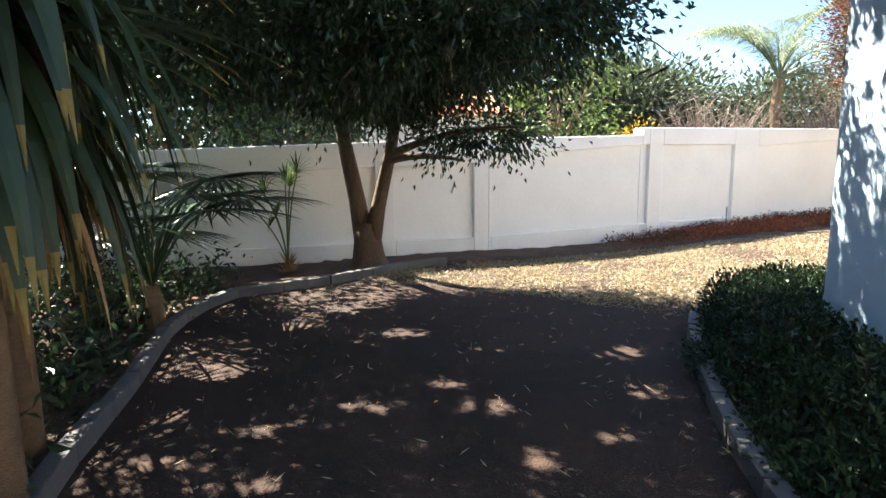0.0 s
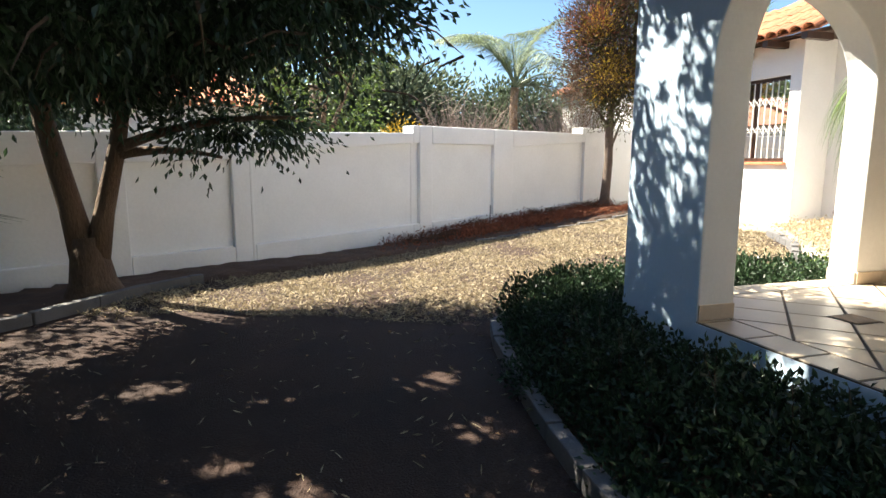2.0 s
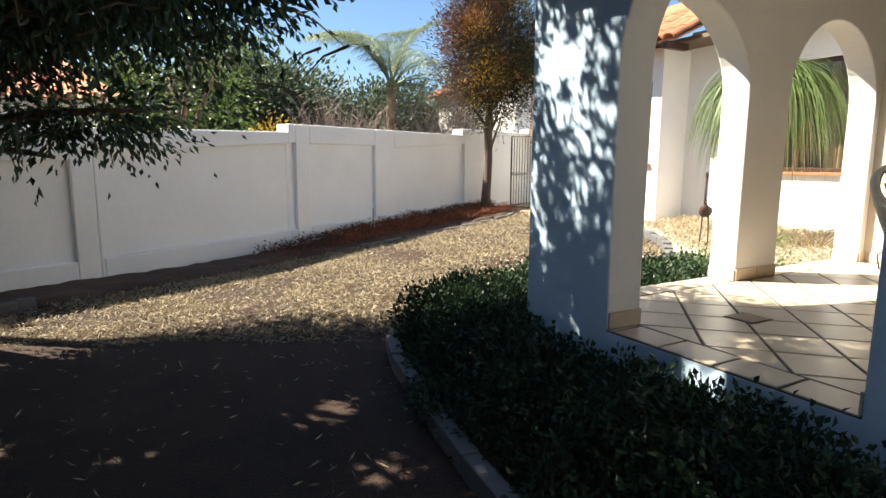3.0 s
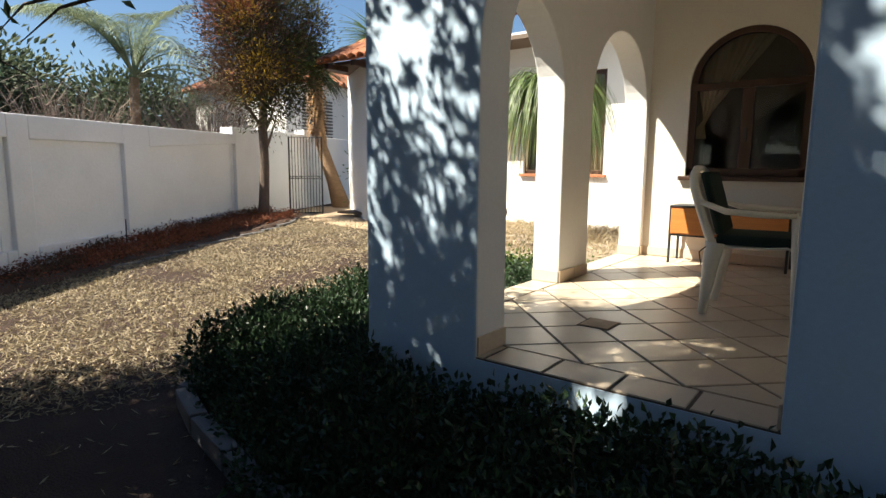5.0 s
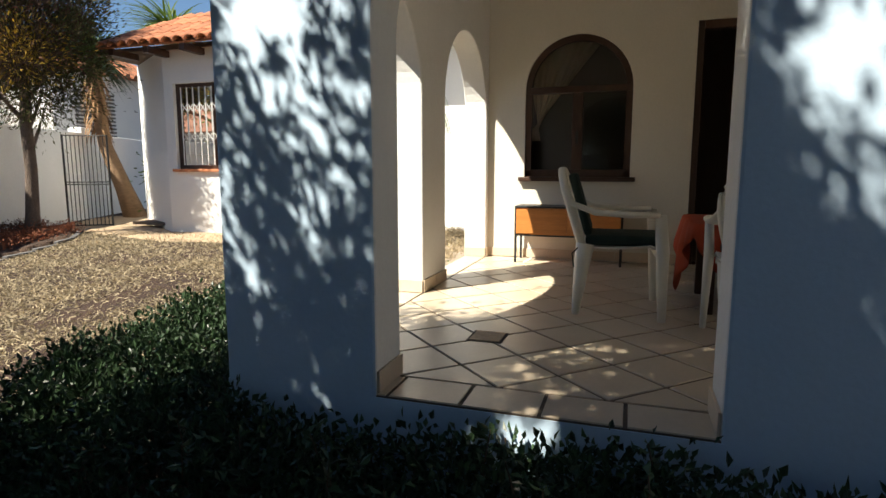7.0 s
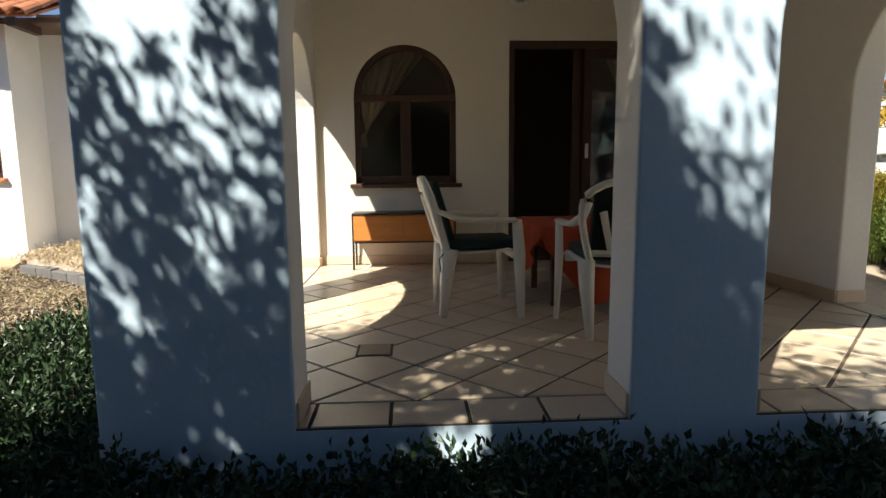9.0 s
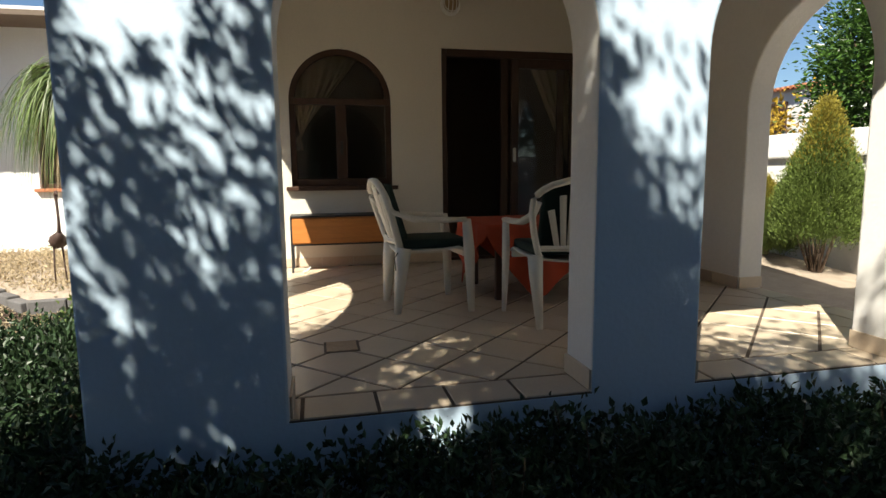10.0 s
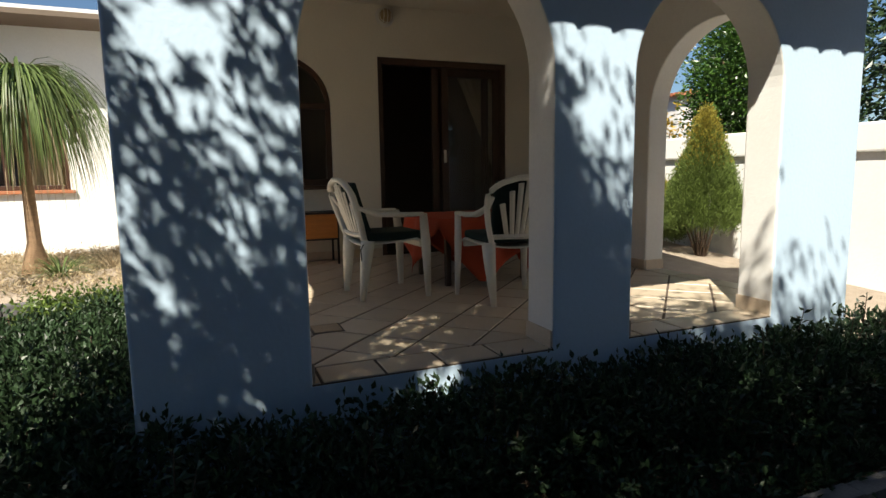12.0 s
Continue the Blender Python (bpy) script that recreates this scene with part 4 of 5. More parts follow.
def cabinet():
    top = empty("low_cabinet", "low orange teak cabinet on black steel legs below the window", "cabinet", at=(3.41, -0.35, 0))
    part("body", box((-0.15, -0.46, 0.26), (0.15, 0.46, 0.50), 0.004), TEAK, top)
    part("cabinet_top", box((-0.16, -0.47, 0.501), (0.16, 0.47, 0.518), 0.004), BLACKMETAL, top, "black cabinet top")
    for y0, y1 in ((-0.455, -0.004), (0.004, 0.455)):
        part("door", box((-0.163, y0, 0.272), (-0.151, y1, 0.49), 0.003), TEAK, top)
    for sy in (-1, 1):
        for sx in (-1, 1):
            part("leg", box((sx * 0.14 - 0.01, sy * 0.462 - 0.01, 0), (sx * 0.14 + 0.01, sy * 0.462 + 0.01, 0.50), 0.002), BLACKMETAL, top)
    part("foot_rail", box((-0.15, -0.45, 0.245), (-0.13, 0.45, 0.259)), BLACKMETAL, top)
    shell = tube([(3.22, 0.02, 0.012), (3.20, -0.02, 0.03), (3.21, -0.05, 0.06)], [0.012, 0.009, 0.004], 6)
    tagged(part("door_stop", shell, PLASTIC), "small pale twisted object on the floor tiles", "ornament")


cabinet()
drain = empty("floor_drain", "small rectangular brown floor drain cover between the tiles", "drain", at=(0.865, -0.22, 0))
part("surround", box((-0.095, -0.09, 0.0005), (0.095, 0.09, 0.0025)), GROUT, drain)
part("cover", box((-0.082, -0.077, 0.0026), (0.082, 0.077, 0.006), 0.001), PAVE, drain)


# ---- beds, edging and hedge ----
bed_wall = plan_sheet("soil_bed", [(-4.9, 2.5), (-4.2, 2.85), (-3.3, 4.05), (-1.9, 4.75), (-0.4, 5.45), (0.9, 5.9), (2.4, 6.35), (4.2, 6.95), (5.0, 7.6), (5.3, 8.7), (5.6, wall_y(5.6)), (2, wall_y(2)), (-2, wall_y(-2)), (-8.5, wall_y(-8.5)), (-8.8, 2.0), (-6, 1.5)], 0.05, SOIL)
tagged(bed_wall, "dark soil bed along the boundary wall", "soil bed", kind="structure")
bed_left = plan_sheet("soil_bed_west", [(-3.1, -6), (-3.3, -2.6), (-3.92, -1.35), (-4.37, -0.1), (-4.84, 1.1), (-4.95, 2.3), (-6, 1.4), (-8.8, 1.9), (-8.8, -6)], 0.03, SOIL)
tagged(bed_left, "shaded soil bed under the yucca and palms", "soil bed", kind="structure")
bed_hedge = plan_sheet("hedge_bed", [(-0.9, -5.2), (-0.93, -1.0), (-0.84, -0.1), (-0.52, 1.4), (-0.3, 1.75), (0.3, 1.95), (1.6, 1.9), (2.6, 1.6), (2.6, 0.68), (-0.005, 0.68), (-0.005, -5.2)], 0.03, SOIL, 0.2)
tagged(bed_hedge, "dark soil under the low hedge", "soil bed", kind="structure")
court = plan_sheet("court_ground", [(3.36, 2.3), (3.45, 1.6), (3.7, 0.68), (6.29, 0.68), (6.29, 4.5), (5.6, 4.5), (4.7, 3.9), (4.1, 3.0)], 0.11, GRAVEL, 0.15)
tagged(court, "pale gravel and dry ground of the small court", "gravel", kind="structure")
path_g = plan_sheet("path", [(4.9, 6.9), (5.64, 6.3), (6.6, 7.8), (8.6, 9.6), (7.4, 10.0), (6.2, 9.2), (5.4, 8.2)], 0.012, PAVE, 0.25, 0.01)
tagged(path_g, "sandy path past the house corner to the gate", "path", kind="structure")
path_c = plan_sheet("path_wing", [(4.8, 4.2), (5.64, 4.5), (5.64, 6.29), (4.95, 6.8), (4.6, 5.6)], 0.012, PAVE, 0.25, 0.01)
tagged(path_c, "sandy strip of ground below the barred window", "path", kind="structure")
gravel_yard = plan_sheet("gravel_yard", [(0.25, -5.49), (8, -5.49), (8, -3.4), (0.25, -3.4)], 0.16, GRAVEL, 0.25)
tagged(gravel_yard, "pale gravel yard beside the veranda", "gravel", kind="structure")


def edging(name, pts, label, wide=0.09, high=0.10, piece=0.42):
    """A kerb of concrete pieces laid end to end along a smooth line."""
    top = empty(name, label, "kerb", kind="structure")
    line = []
    P = [Vector((*p, 0)) for p in pts]
    for i in range(len(P) - 1):
        p0, p1, p2, p3 = P[max(i - 1, 0)], P[i], P[i + 1], P[min(i + 2, len(P) - 1)]
        for k in range(8):
            t = k / 8
            line.append(0.5 * (2 * p1 + (p2 - p0) * t + (2 * p0 - 5 * p1 + 4 * p2 - p3) * t * t + (3 * p1 - p0 - 3 * p2 + p3) * t ** 3))
    line.append(P[-1])
    start, run = line[0], 0.0
    for a, b in zip(line, line[1:]):
        run += (b - a).length
        if run >= piece or b is line[-1]:
            ln = (b - start).length
            if ln > 0.05:
                z = ground_z(start.x, start.y)
                bm = box((0.004, -wide / 2, -0.08), (ln - 0.004, wide / 2, high + random.uniform(-0.008, 0.008)), 0.012)
                ob = part("kerb_piece", bm, KERB, top)
                ob.matrix_world = Matrix.Translation((start.x, start.y, z)) @ Matrix.Rotation(math.atan2(b.y - start.y, b.x - start.x), 4, "Z") @ pose(0, 0, 0, random.uniform(-2, 2), 0, 0)
            start, run = b, 0.0


edging("lawn_edging", [(-3.1, -5.5), (-3.3, -2.6), (-3.92, -1.35), (-4.37, -0.12), (-4.84, 1.11), (-4.86, 2.2), (-4.2, 2.78), (-3.3, 3.98), (-2.9, 4.25)], "grey concrete lawn edging curving past the bed")
edging("lawn_edging_hedge", [(-0.95, -5.2), (-0.99, -2.4), (-0.98, -1.0), (-0.89, -0.1), (-0.72, 0.8), (-0.56, 1.45), (-0.36, 1.78), (0.2, 2.02)], "grey concrete edging around the low hedge")
edging("bed_edging", [(0.9, 5.85), (2.4, 6.3), (4.2, 6.9), (4.95, 7.5)], "low concrete edging of the wall bed", 0.07, 0.05)
edging("court_edging", [(3.34, 2.3), (3.42, 1.6), (3.66, 0.75)], "grey stone edging of the court bed", 0.1, 0.1, 0.25)
edging("court_edging_west", [(3.34, 2.3), (4.08, 3.02), (4.68, 3.93)], "grey stone edging round the court plants", 0.1, 0.1, 0.25)


def hedge_top(x, y):
    """How high the low hedge stands at a place."""
    dx = x - (-0.84 if y < 0 else -0.84 + 0.36 * min(1, y / 1.5))
    e = step(0.0, 0.35, dx)
    return ground_z(x, y) + 0.12 + (0.24 + 0.07 * noise.noise((x * 2.3, y * 2.3, 0)) + 0.05 * noise.noise((x * 6, y * 6, 4))) * e


def hedge():
    pts = []
    while len(pts) < 7600:
        x, y = random.uniform(-0.95, 2.2), random.uniform(-5.2, 2.0)
        inside = (x < -0.02 and y < 0.66 and x > -0.93 + (0.09 if y > -0.5 else 0)) or (y > 0.70 and y < 1.9 and x > -0.75 + 0.3 * (y - 0.6) and x < 2.2 - 0.5 * (y - 0.7))
        if not inside:
            continue
        top = hedge_top(x, y)
        z = top - abs(random.gauss(0, 0.055))
        if random.random() < 0.25:
            z = random.uniform(ground_z(x, y) + 0.03, top)
        pts.append((x, y, z))
    base = np.array(pts)
    per = 9
    off = rng.normal(0, 0.038, (len(base), per, 3))
    p = (base[:, None, :] + off).reshape(-1, 3)
    along = off.reshape(-1, 3) / 0.038 + np.array([0, 0, 0.5])
    ok = ~((p[:, 0] > -0.03) & (p[:, 1] < 0.69))
    top = empty("low_hedge", "low dark green glossy hedge along the veranda plinth", "hedge", kind="stuff")
    part("leaf_mass", leaves(p[ok], along[ok], 0.043, 0.024, 0.5), HEDGE, top)
    bm = bmesh.new()
    for i in range(0, len(base), 9):
        x, y, z = base[i]
        if x > -0.05 and y < 0.7:
            continue
        tube([(x, y, ground_z(x, y)), (x + random.uniform(-.04, .04), y + random.uniform(-.04, .04), z)], [0.005, 0.003], 4, bm)
    part("stems", bm, TWIG, top)
    # taller shoots standing out of the hedge
    sp, sa, bm = [], [], bmesh.new()
    for k in range(46):
        y = random.uniform(-4.2, 0.9)
        x = random.uniform(-0.55, -0.08) if y < 0.6 else random.uniform(-0.4, 0.8)
        if y >= 0.6:
            y = random.uniform(0.8, 1.6)
        z0, h = hedge_top(x, y) - 0.05, random.uniform(0.10, 0.24)
        lean = Vector((random.uniform(-0.35, 0.1), random.uniform(-0.3, 0.3), 1))
        tube([(x, y, z0), tuple(Vector((x, y, z0)) + lean * h * 0.5), tuple(Vector((x, y, z0)) + lean * h)], [0.004, 0.003, 0.002], 4, bm)
        for q in range(9):
            c = Vector((x, y, z0)) + lean * h * (0.25 + 0.75 * q / 8)
            sp.append(tuple(c))
            sa.append((random.gauss(0, 1), random.gauss(0, 1), 0.5))
    part("shoots", leaves(np.array(sp), np.array(sa), 0.05, 0.026, 0.3), HEDGE, top)
    part("shoot_stems", bm, TWIG, top)


hedge()

# straw-coloured grass over the lawn
def lawn_blades():
    n = 330000
    x = rng.uniform(-4.8, 5.4, n)
    y = rng.uniform(-4.5, 7.6, n) ** 1.0
    keep = (y < 4.6 + 0.43 * (x + 2.5)) & ~((x > -0.9 + 0.25 * np.clip(y, 0, 1.5)) & (y < 1.9)) & (x > -4.0 - 0.4 * np.clip(y + 1.2, 0, 2.2)) & ~((x > 2.6) & (y < 2.0)) & ~((x > 3.3) & (y < 2.25 + 1.25 * (x - 3.34))) & (y < 3.2 + 0.8 * (x + 4.5))
    patch = np.array([noise.noise((a * 1.3, b * 1.3, 2)) for a, b in zip(x, y)])
    keep &= rng.uniform(-0.75, 0.35, n) < patch
    # almost no straw in the tree's shade, so that part draws darker
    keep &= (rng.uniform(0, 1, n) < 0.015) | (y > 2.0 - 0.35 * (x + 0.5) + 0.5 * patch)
    x, y = x[keep], y[keep]
    z = np.array([ground_z(a, b) for a, b in zip(x, y)])
    pos = np.stack([x, y, z], 1)
    along = np.concatenate([rng.normal(0, 1, (len(x), 2)), rng.uniform(0.05, 0.7, (len(x), 1))], 1)
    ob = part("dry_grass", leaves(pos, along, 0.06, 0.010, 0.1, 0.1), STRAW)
    tagged(ob, "short straw coloured dry grass on the lawn", "grass", kind="stuff")
    m = 90
    x, y = rng.uniform(-4, 0, m), rng.uniform(-4, 5, m)
    keep = (y < 4 + 0.4 * (x + 2.5)) & (x < -0.95)
    x, y = x[keep], y[keep]
    pos = np.stack([x, y, np.array([ground_z(a, b) + 0.008 for a, b in zip(x, y)])], 1)
    along = np.concatenate([rng.normal(0, 1, (len(x), 2)), rng.uniform(-0.02, 0.25, (len(x), 1))], 1)
    tagged(part("fallen_leaves", leaves(pos, along, 0.035, 0.016, 0.1), DEADLEAF), "scattered fallen dry leaves on the lawn", "leaves", kind="stuff")


lawn_blades()


def west_bed_plants():
    """Dark leafy plants filling the bed under the yucca and palms."""
    n = 1700
    x, y = rng.uniform(-8.5, -3.5, n), rng.uniform(-4.5, 2.6, n)
    keep = x < np.where(y < -1.3, -3.55 - 0.25 * np.clip(y + 2.6, 0, 1.3), -4.1 - 0.4 * np.clip(y + 1.3, 0, 2.2))
    x, y = x[keep], y[keep]
    h = rng.uniform(0.05, 0.35, len(x))
    base = np.stack([x, y, np.array([ground_z(a, b) for a, b in zip(x, y)]) + h], 1)
    off = rng.normal(0, 0.09, (len(base), 14, 3))
    p = (base[:, None] + off).reshape(-1, 3)
    p[:, 2] = np.maximum(p[:, 2], -0.47)
    tagged(part("bed_foliage", leaves(p, off.reshape(-1, 3) + np.array([0, 0, 0.05]), 0.10, 0.04, 0.4), LEAF), "dark low foliage filling the shaded bed", "groundcover", kind="stuff")


west_bed_plants()


def groundcover():
    """Low rusty and brown creeping plants in the bed under the wall."""
    pts, pts2, pts3 = [], [], []
    while len(pts) < 2400:
        x = random.uniform(-0.9, 5.0)
        y = random.uniform(5.3, wall_y(x) - 0.05)
        lo = 5.95 + 0.36 * (x - 0.9)
        if y < lo or random.random() > step(-0.9, 1.4, x):
            continue
        h = 0.05 + 0.10 * abs(noise.noise((x * 1.7, y * 1.7, 9)))
        pts.append((x, y, ground_z(x, y) + 0.04 + random.uniform(0, h) + 0.05))
    p = np.array(pts)
    red = np.array([noise.noise((a * 1.1, b * 1.1, 5)) for a, b, c in pts]) + 0.25 - np.maximum(0, (p[:, 1] - (5.9 + 0.36 * (p[:, 0] - 0.9)) - 0.7)) > 0
    per = 7
    for m, mt, nm, lb in ((red, REDGROUND, "rusty_groundcover", "rust red creeping groundcover in the wall bed"), (~red, BROWNLEAF, "brown_groundcover", "dry brown creeping plants along the wall foot")):
        off = rng.normal(0, 0.035, (m.sum(), per, 3))
        q = (p[m][:, None, :] + off).reshape(-1, 3)
        tagged(part(nm, leaves(q, off.reshape(-1, 3) + np.array([0, 0, 0.02]), 0.045, 0.018, 0.4), mt), lb, "groundcover", kind="stuff")


groundcover()


# ---- trees and plants ----
def big_tree():
    t = empty("shade_tree", "broad evergreen shade tree with a forked trunk and dense dark crown", "tree", at=(-3.83, 3.75, -0.5))
    bm = tube([(0, 0, -0.1), (0.0, 0, 0.06), (-0.01, 0, 0.2), (-0.02, 0, 0.42), (-0.03, 0, 0.62)], [0.36, 0.27, 0.205, 0.17, 0.15], 14)
    tube([(-0.04, 0, 0.3), (-0.14, 0.0, 0.9), (-0.26, -0.05, 1.6), (-0.35, -0.1, 2.4), (-0.3, -0.5, 3.4)], [0.14, 0.105, 0.09, 0.075, 0.04], 10, bm)
    tube([(0.02, 0, 0.35), (0.14, -0.02, 0.85), (0.32, -0.1, 1.5), (0.5, -0.25, 2.3), (0.9, -0.7, 3.3)], [0.13, 0.09, 0.075, 0.06, 0.03], 10, bm)
    smooth(part("trunk", bm, BARK, t))
    for a, b, c in (((0.30, -0.1, 1.45), (1.0, -0.6, 1.75), (1.9, -1.0, 1.72)), ((0.45, -0.2, 2.1), (1.4, -1.2, 2.6), (2.8, -1.7, 2.7)), ((0.5, -0.3, 2.3), (0.6, -1.6, 2.9), (0.8, -3.0, 3.0)),
                    ((-0.35, -0.1, 2.3), (-1.2, -0.8, 2.9), (-2.2, -1.4, 3.0)), ((-0.3, -0.4, 3.2), (0.2, -1.4, 4.0), (1.2, -2.0, 4.4)), ((-0.3, 0, 2.0), (-0.9, -1.2, 2.5), (-1.2, -2.6, 2.6)), ((-0.3, -0.5, 3.3), (0.1, -2.4, 4.1), (0.5, -4.6, 4.4)), ((-0.3, -0.3, 3.0), (-0.9, -2.0, 3.7), (-1.0, -3.9, 4.1)),
                    ((0.3, -0.1, 1.4), (0.75, -0.15, 1.5), (1.25, -0.4, 1.38))):
        smooth(part("limb", tube(bend(a, b, c, 8), [0.055 - 0.005 * k for k in range(9)], 7), BARK, t))
    p, d = [], []
    for n, c, r in ((520, (0.35, -1.75, 3.3), (2.7, 1.9, 1.35)), (300, (1.15, -1.6, 2.78), (2.1, 1.5, 0.72)), (260, (-0.9, -1.9, 2.7), (2.0, 1.7, 0.8)), (26, (1.45, -0.5, 1.72), (0.7, 0.4, 0.2)), (230, (0.2, -0.7, 2.38), (1.3, 0.8, 0.45)),
                    (190, (0.1, -4.1, 4.4), (1.4, 1.4, 0.8)), (150, (1.45, -3.15, 4.3), (0.8, 0.55, 0.6)), (60, (2.0, -2.5, 4.2), (1.2, 0.9, 0.8)), (170, (-0.9, -3.6, 4.1), (1.6, 1.5, 0.9))):
        a, b = clumps(n, 78, c, r, 0.30, 0.2)
        p.append(a)
        d.append(b)
    p, d = np.concatenate(p), np.concatenate(d)
    d[:, 2] -= 0.5
    p, d = sun_gaps(p, d, t.location)
    part("crown", leaves(p, d, 0.088, 0.038, 0.45), LEAF, t)
    # twig net inside the crown
    bm = bmesh.new()
    for k in range(150):
        c = Vector((random.uniform(-2, 3), random.uniform(-3.2, -0.4), random.uniform(1.9, 4)))
        e = c + Vector((random.uniform(-.5, .5), random.uniform(-.5, .5), random.uniform(-.35, .2)))
        tube([c, (c + e) / 2 + Vector((0, 0, 0.05)), e], [0.012, 0.008, 0.003], 4, bm)
    tagged(part("twig_mass", bm, TWIG, t), kind="stuff")


big_tree()


def west_tree():
    """The leafy mass beyond the palms, by the wall."""
    t = empty("garden_tree", "dark leafy garden tree beside the wall", "tree", at=(-6.9, -0.4, -0.5))
    smooth(part("trunk", tube([(0, 0, -0.1), (0.05, 0, 1.0), (0.1, 0.1, 2.2), (0.3, 0, 3.4)], [0.18, 0.13, 0.1, 0.05], 10), BARK, t))
    for b in ((1.4, -0.6, 3.0), (-1.2, 0.3, 3.0), (0.8, 1.0, 3.6), (0.4, -1.6, 3.1)):
        smooth(part("limb", tube(bend((0.1, 0.1, 2.0), (b[0] * 0.5, b[1] * 0.5, 2.9), b, 6), [0.06, 0.055, 0.05, 0.04, 0.03, 0.02, 0.012], 6), BARK, t))
    a, d = clumps(480, 24, (0.5, -0.1, 3.5), (2.7, 3.0, 1.9), 0.42, 0.3)
    d[:, 2] -= 0.4
    a, d = sun_gaps(a, d, t.location)
    part("crown", leaves(a, d, 0.12, 0.05, 0.45), LEAF, t)


west_tree()


def yucca(at, head_z, n, seed):
    random.seed(seed)
    t = empty("yucca", "tall yucca with drooping blades, yellow and dead at their tips", "plant", at=at)
    smooth(part("trunk", tube([(0, 0, -0.05), (0.03, 0, head_z * 0.5), (0, 0.02, head_z + 0.25)], [0.13, 0.10, 0.08], 10), PALMBARK, t))
    for k in range(n):
        a = random.uniform(0, 2 * math.pi)
        up = random.uniform(-1.3, 0.6)
        base = Vector((0.05 * math.cos(a), 0.05 * math.sin(a), head_z + random.uniform(-0.35, 0.25)))
        way = Vector((math.cos(a), math.sin(a), up))
        base = base + way * 0.06
        ln, w = random.uniform(0.8, 1.2), random.uniform(0.07, 0.1)
        vs, fs = blade(base, way, ln, w, random.uniform(2.4, 4.2) if up < 0.45 else 1.2, 8)
        if up < -0.6 and random.random() < 0.5:
            part("dead_blade", (vs, fs), DEADLEAF, t, "dry tan dead blade")
            continue
        leaf = part("blade", (vs, fs), [YUCCA, YUCCATIP], t)
        for i, f in enumerate(leaf.data.polygons):
            f.material_index = 1 if i >= 14 else 0
    random.seed(3)


yucca((-3.88, -1.6, -0.48), 1.95, 240, 5)
yucca((-4.5, -1.6, -0.48), 2.6, 150, 6)
yucca((-4.32, -1.04, -0.48), 2.05, 150, 8)


def fan_palm(at, n, size, seed):
    random.seed(seed)
    t = empty("fan_palm", "fan palm with dark glossy pleated fronds", "palm", at=at)
    smooth(part("trunk", tube([(0, 0, -0.05), (0, 0, 0.15), (0, 0, 0.36)], [0.09, 0.08, 0.05], 10), PALMBARK, t))
    for k in range(n):
        a = 2 * math.pi * k / n + random.uniform(-0.3, 0.3)
        h = random.uniform(0.35, 1.0)
        tip = Vector((math.cos(a) * random.uniform(0.5, 0.85), math.sin(a) * random.uniform(0.5, 0.85), 0.35 + h))
        st_pts = bend((0, 0, 0.35), (tip.x * 0.4, tip.y * 0.4, tip.z), tip, 6)
        fr = part("stalk", tube(st_pts, [0.012] * 7, 5), FANLEAF, t)
        axis_d = (st_pts[-1] - st_pts[-2]).normalized()
        side = axis_d.cross(Vector((0, 0, 1))).normalized()
        fans = []
        for q in range(30):
            th = radians(-125 + 250 * q / 29)
            way = axis_d * math.cos(th) + side * math.sin(th)
            fans.append(blade(tip, way, size * (0.75 + 0.25 * math.cos(th * 0.6)), 0.032, 0.5, 5, 0.3))
        part("frond", join(fans), FANLEAF, fr)
    random.seed(4)


fan_palm((-4.95, 1.0, -0.48), 15, 0.72, 11)
fan_palm((-5.9, 2.2, -0.48), 12, 0.7, 12)


def cycad(at):
    t = empty("young_palm", "young palm with thin upright stalks and a spiky brown base", "palm", at=at)
    rough = []
    for k in range(46):
        a = random.uniform(0, 6.28)
        rough.append(blade((0.03 * math.cos(a), 0.03 * math.sin(a), random.uniform(0, 0.16)), (math.cos(a), math.sin(a), random.uniform(0.4, 1.4)), random.uniform(0.12, 0.24), 0.04, 0.3, 3))
    part("boot", join(rough), DEADLEAF, t, "spiky brown leaf bases")
    for a, r, h in ((2.6, 0.42, 1.0), (3.1, 0.6, 0.95), (1.9, 0.18, 1.15), (0.4, 0.15, 1.25), (5.6, 0.12, 1.1), (2.2, 0.5, 0.7)):
        tip = Vector((math.cos(a) * r, math.sin(a) * r, h))
        pts = bend((0, 0, 0.15), (tip.x * 0.25, tip.y * 0.25, h * 0.7), tip, 8)
        s = part("stalk", tube(pts, 0.009, 5), GRASSY, t)
        ch = []
        d = (pts[-1] - pts[-2]).normalized()
        for q in range(12):
            th = radians(-70 + 140 * q / 11)
            sd = d.cross(Vector((0.3, 1, 0))).normalized()
            ch.append(blade(tip, d * math.cos(th) + sd * math.sin(th), 0.30, 0.03, 0.9, 4))
        part("frond", join(ch), LITLEAF, s)


cycad((-4.75, 3.35, -0.5))


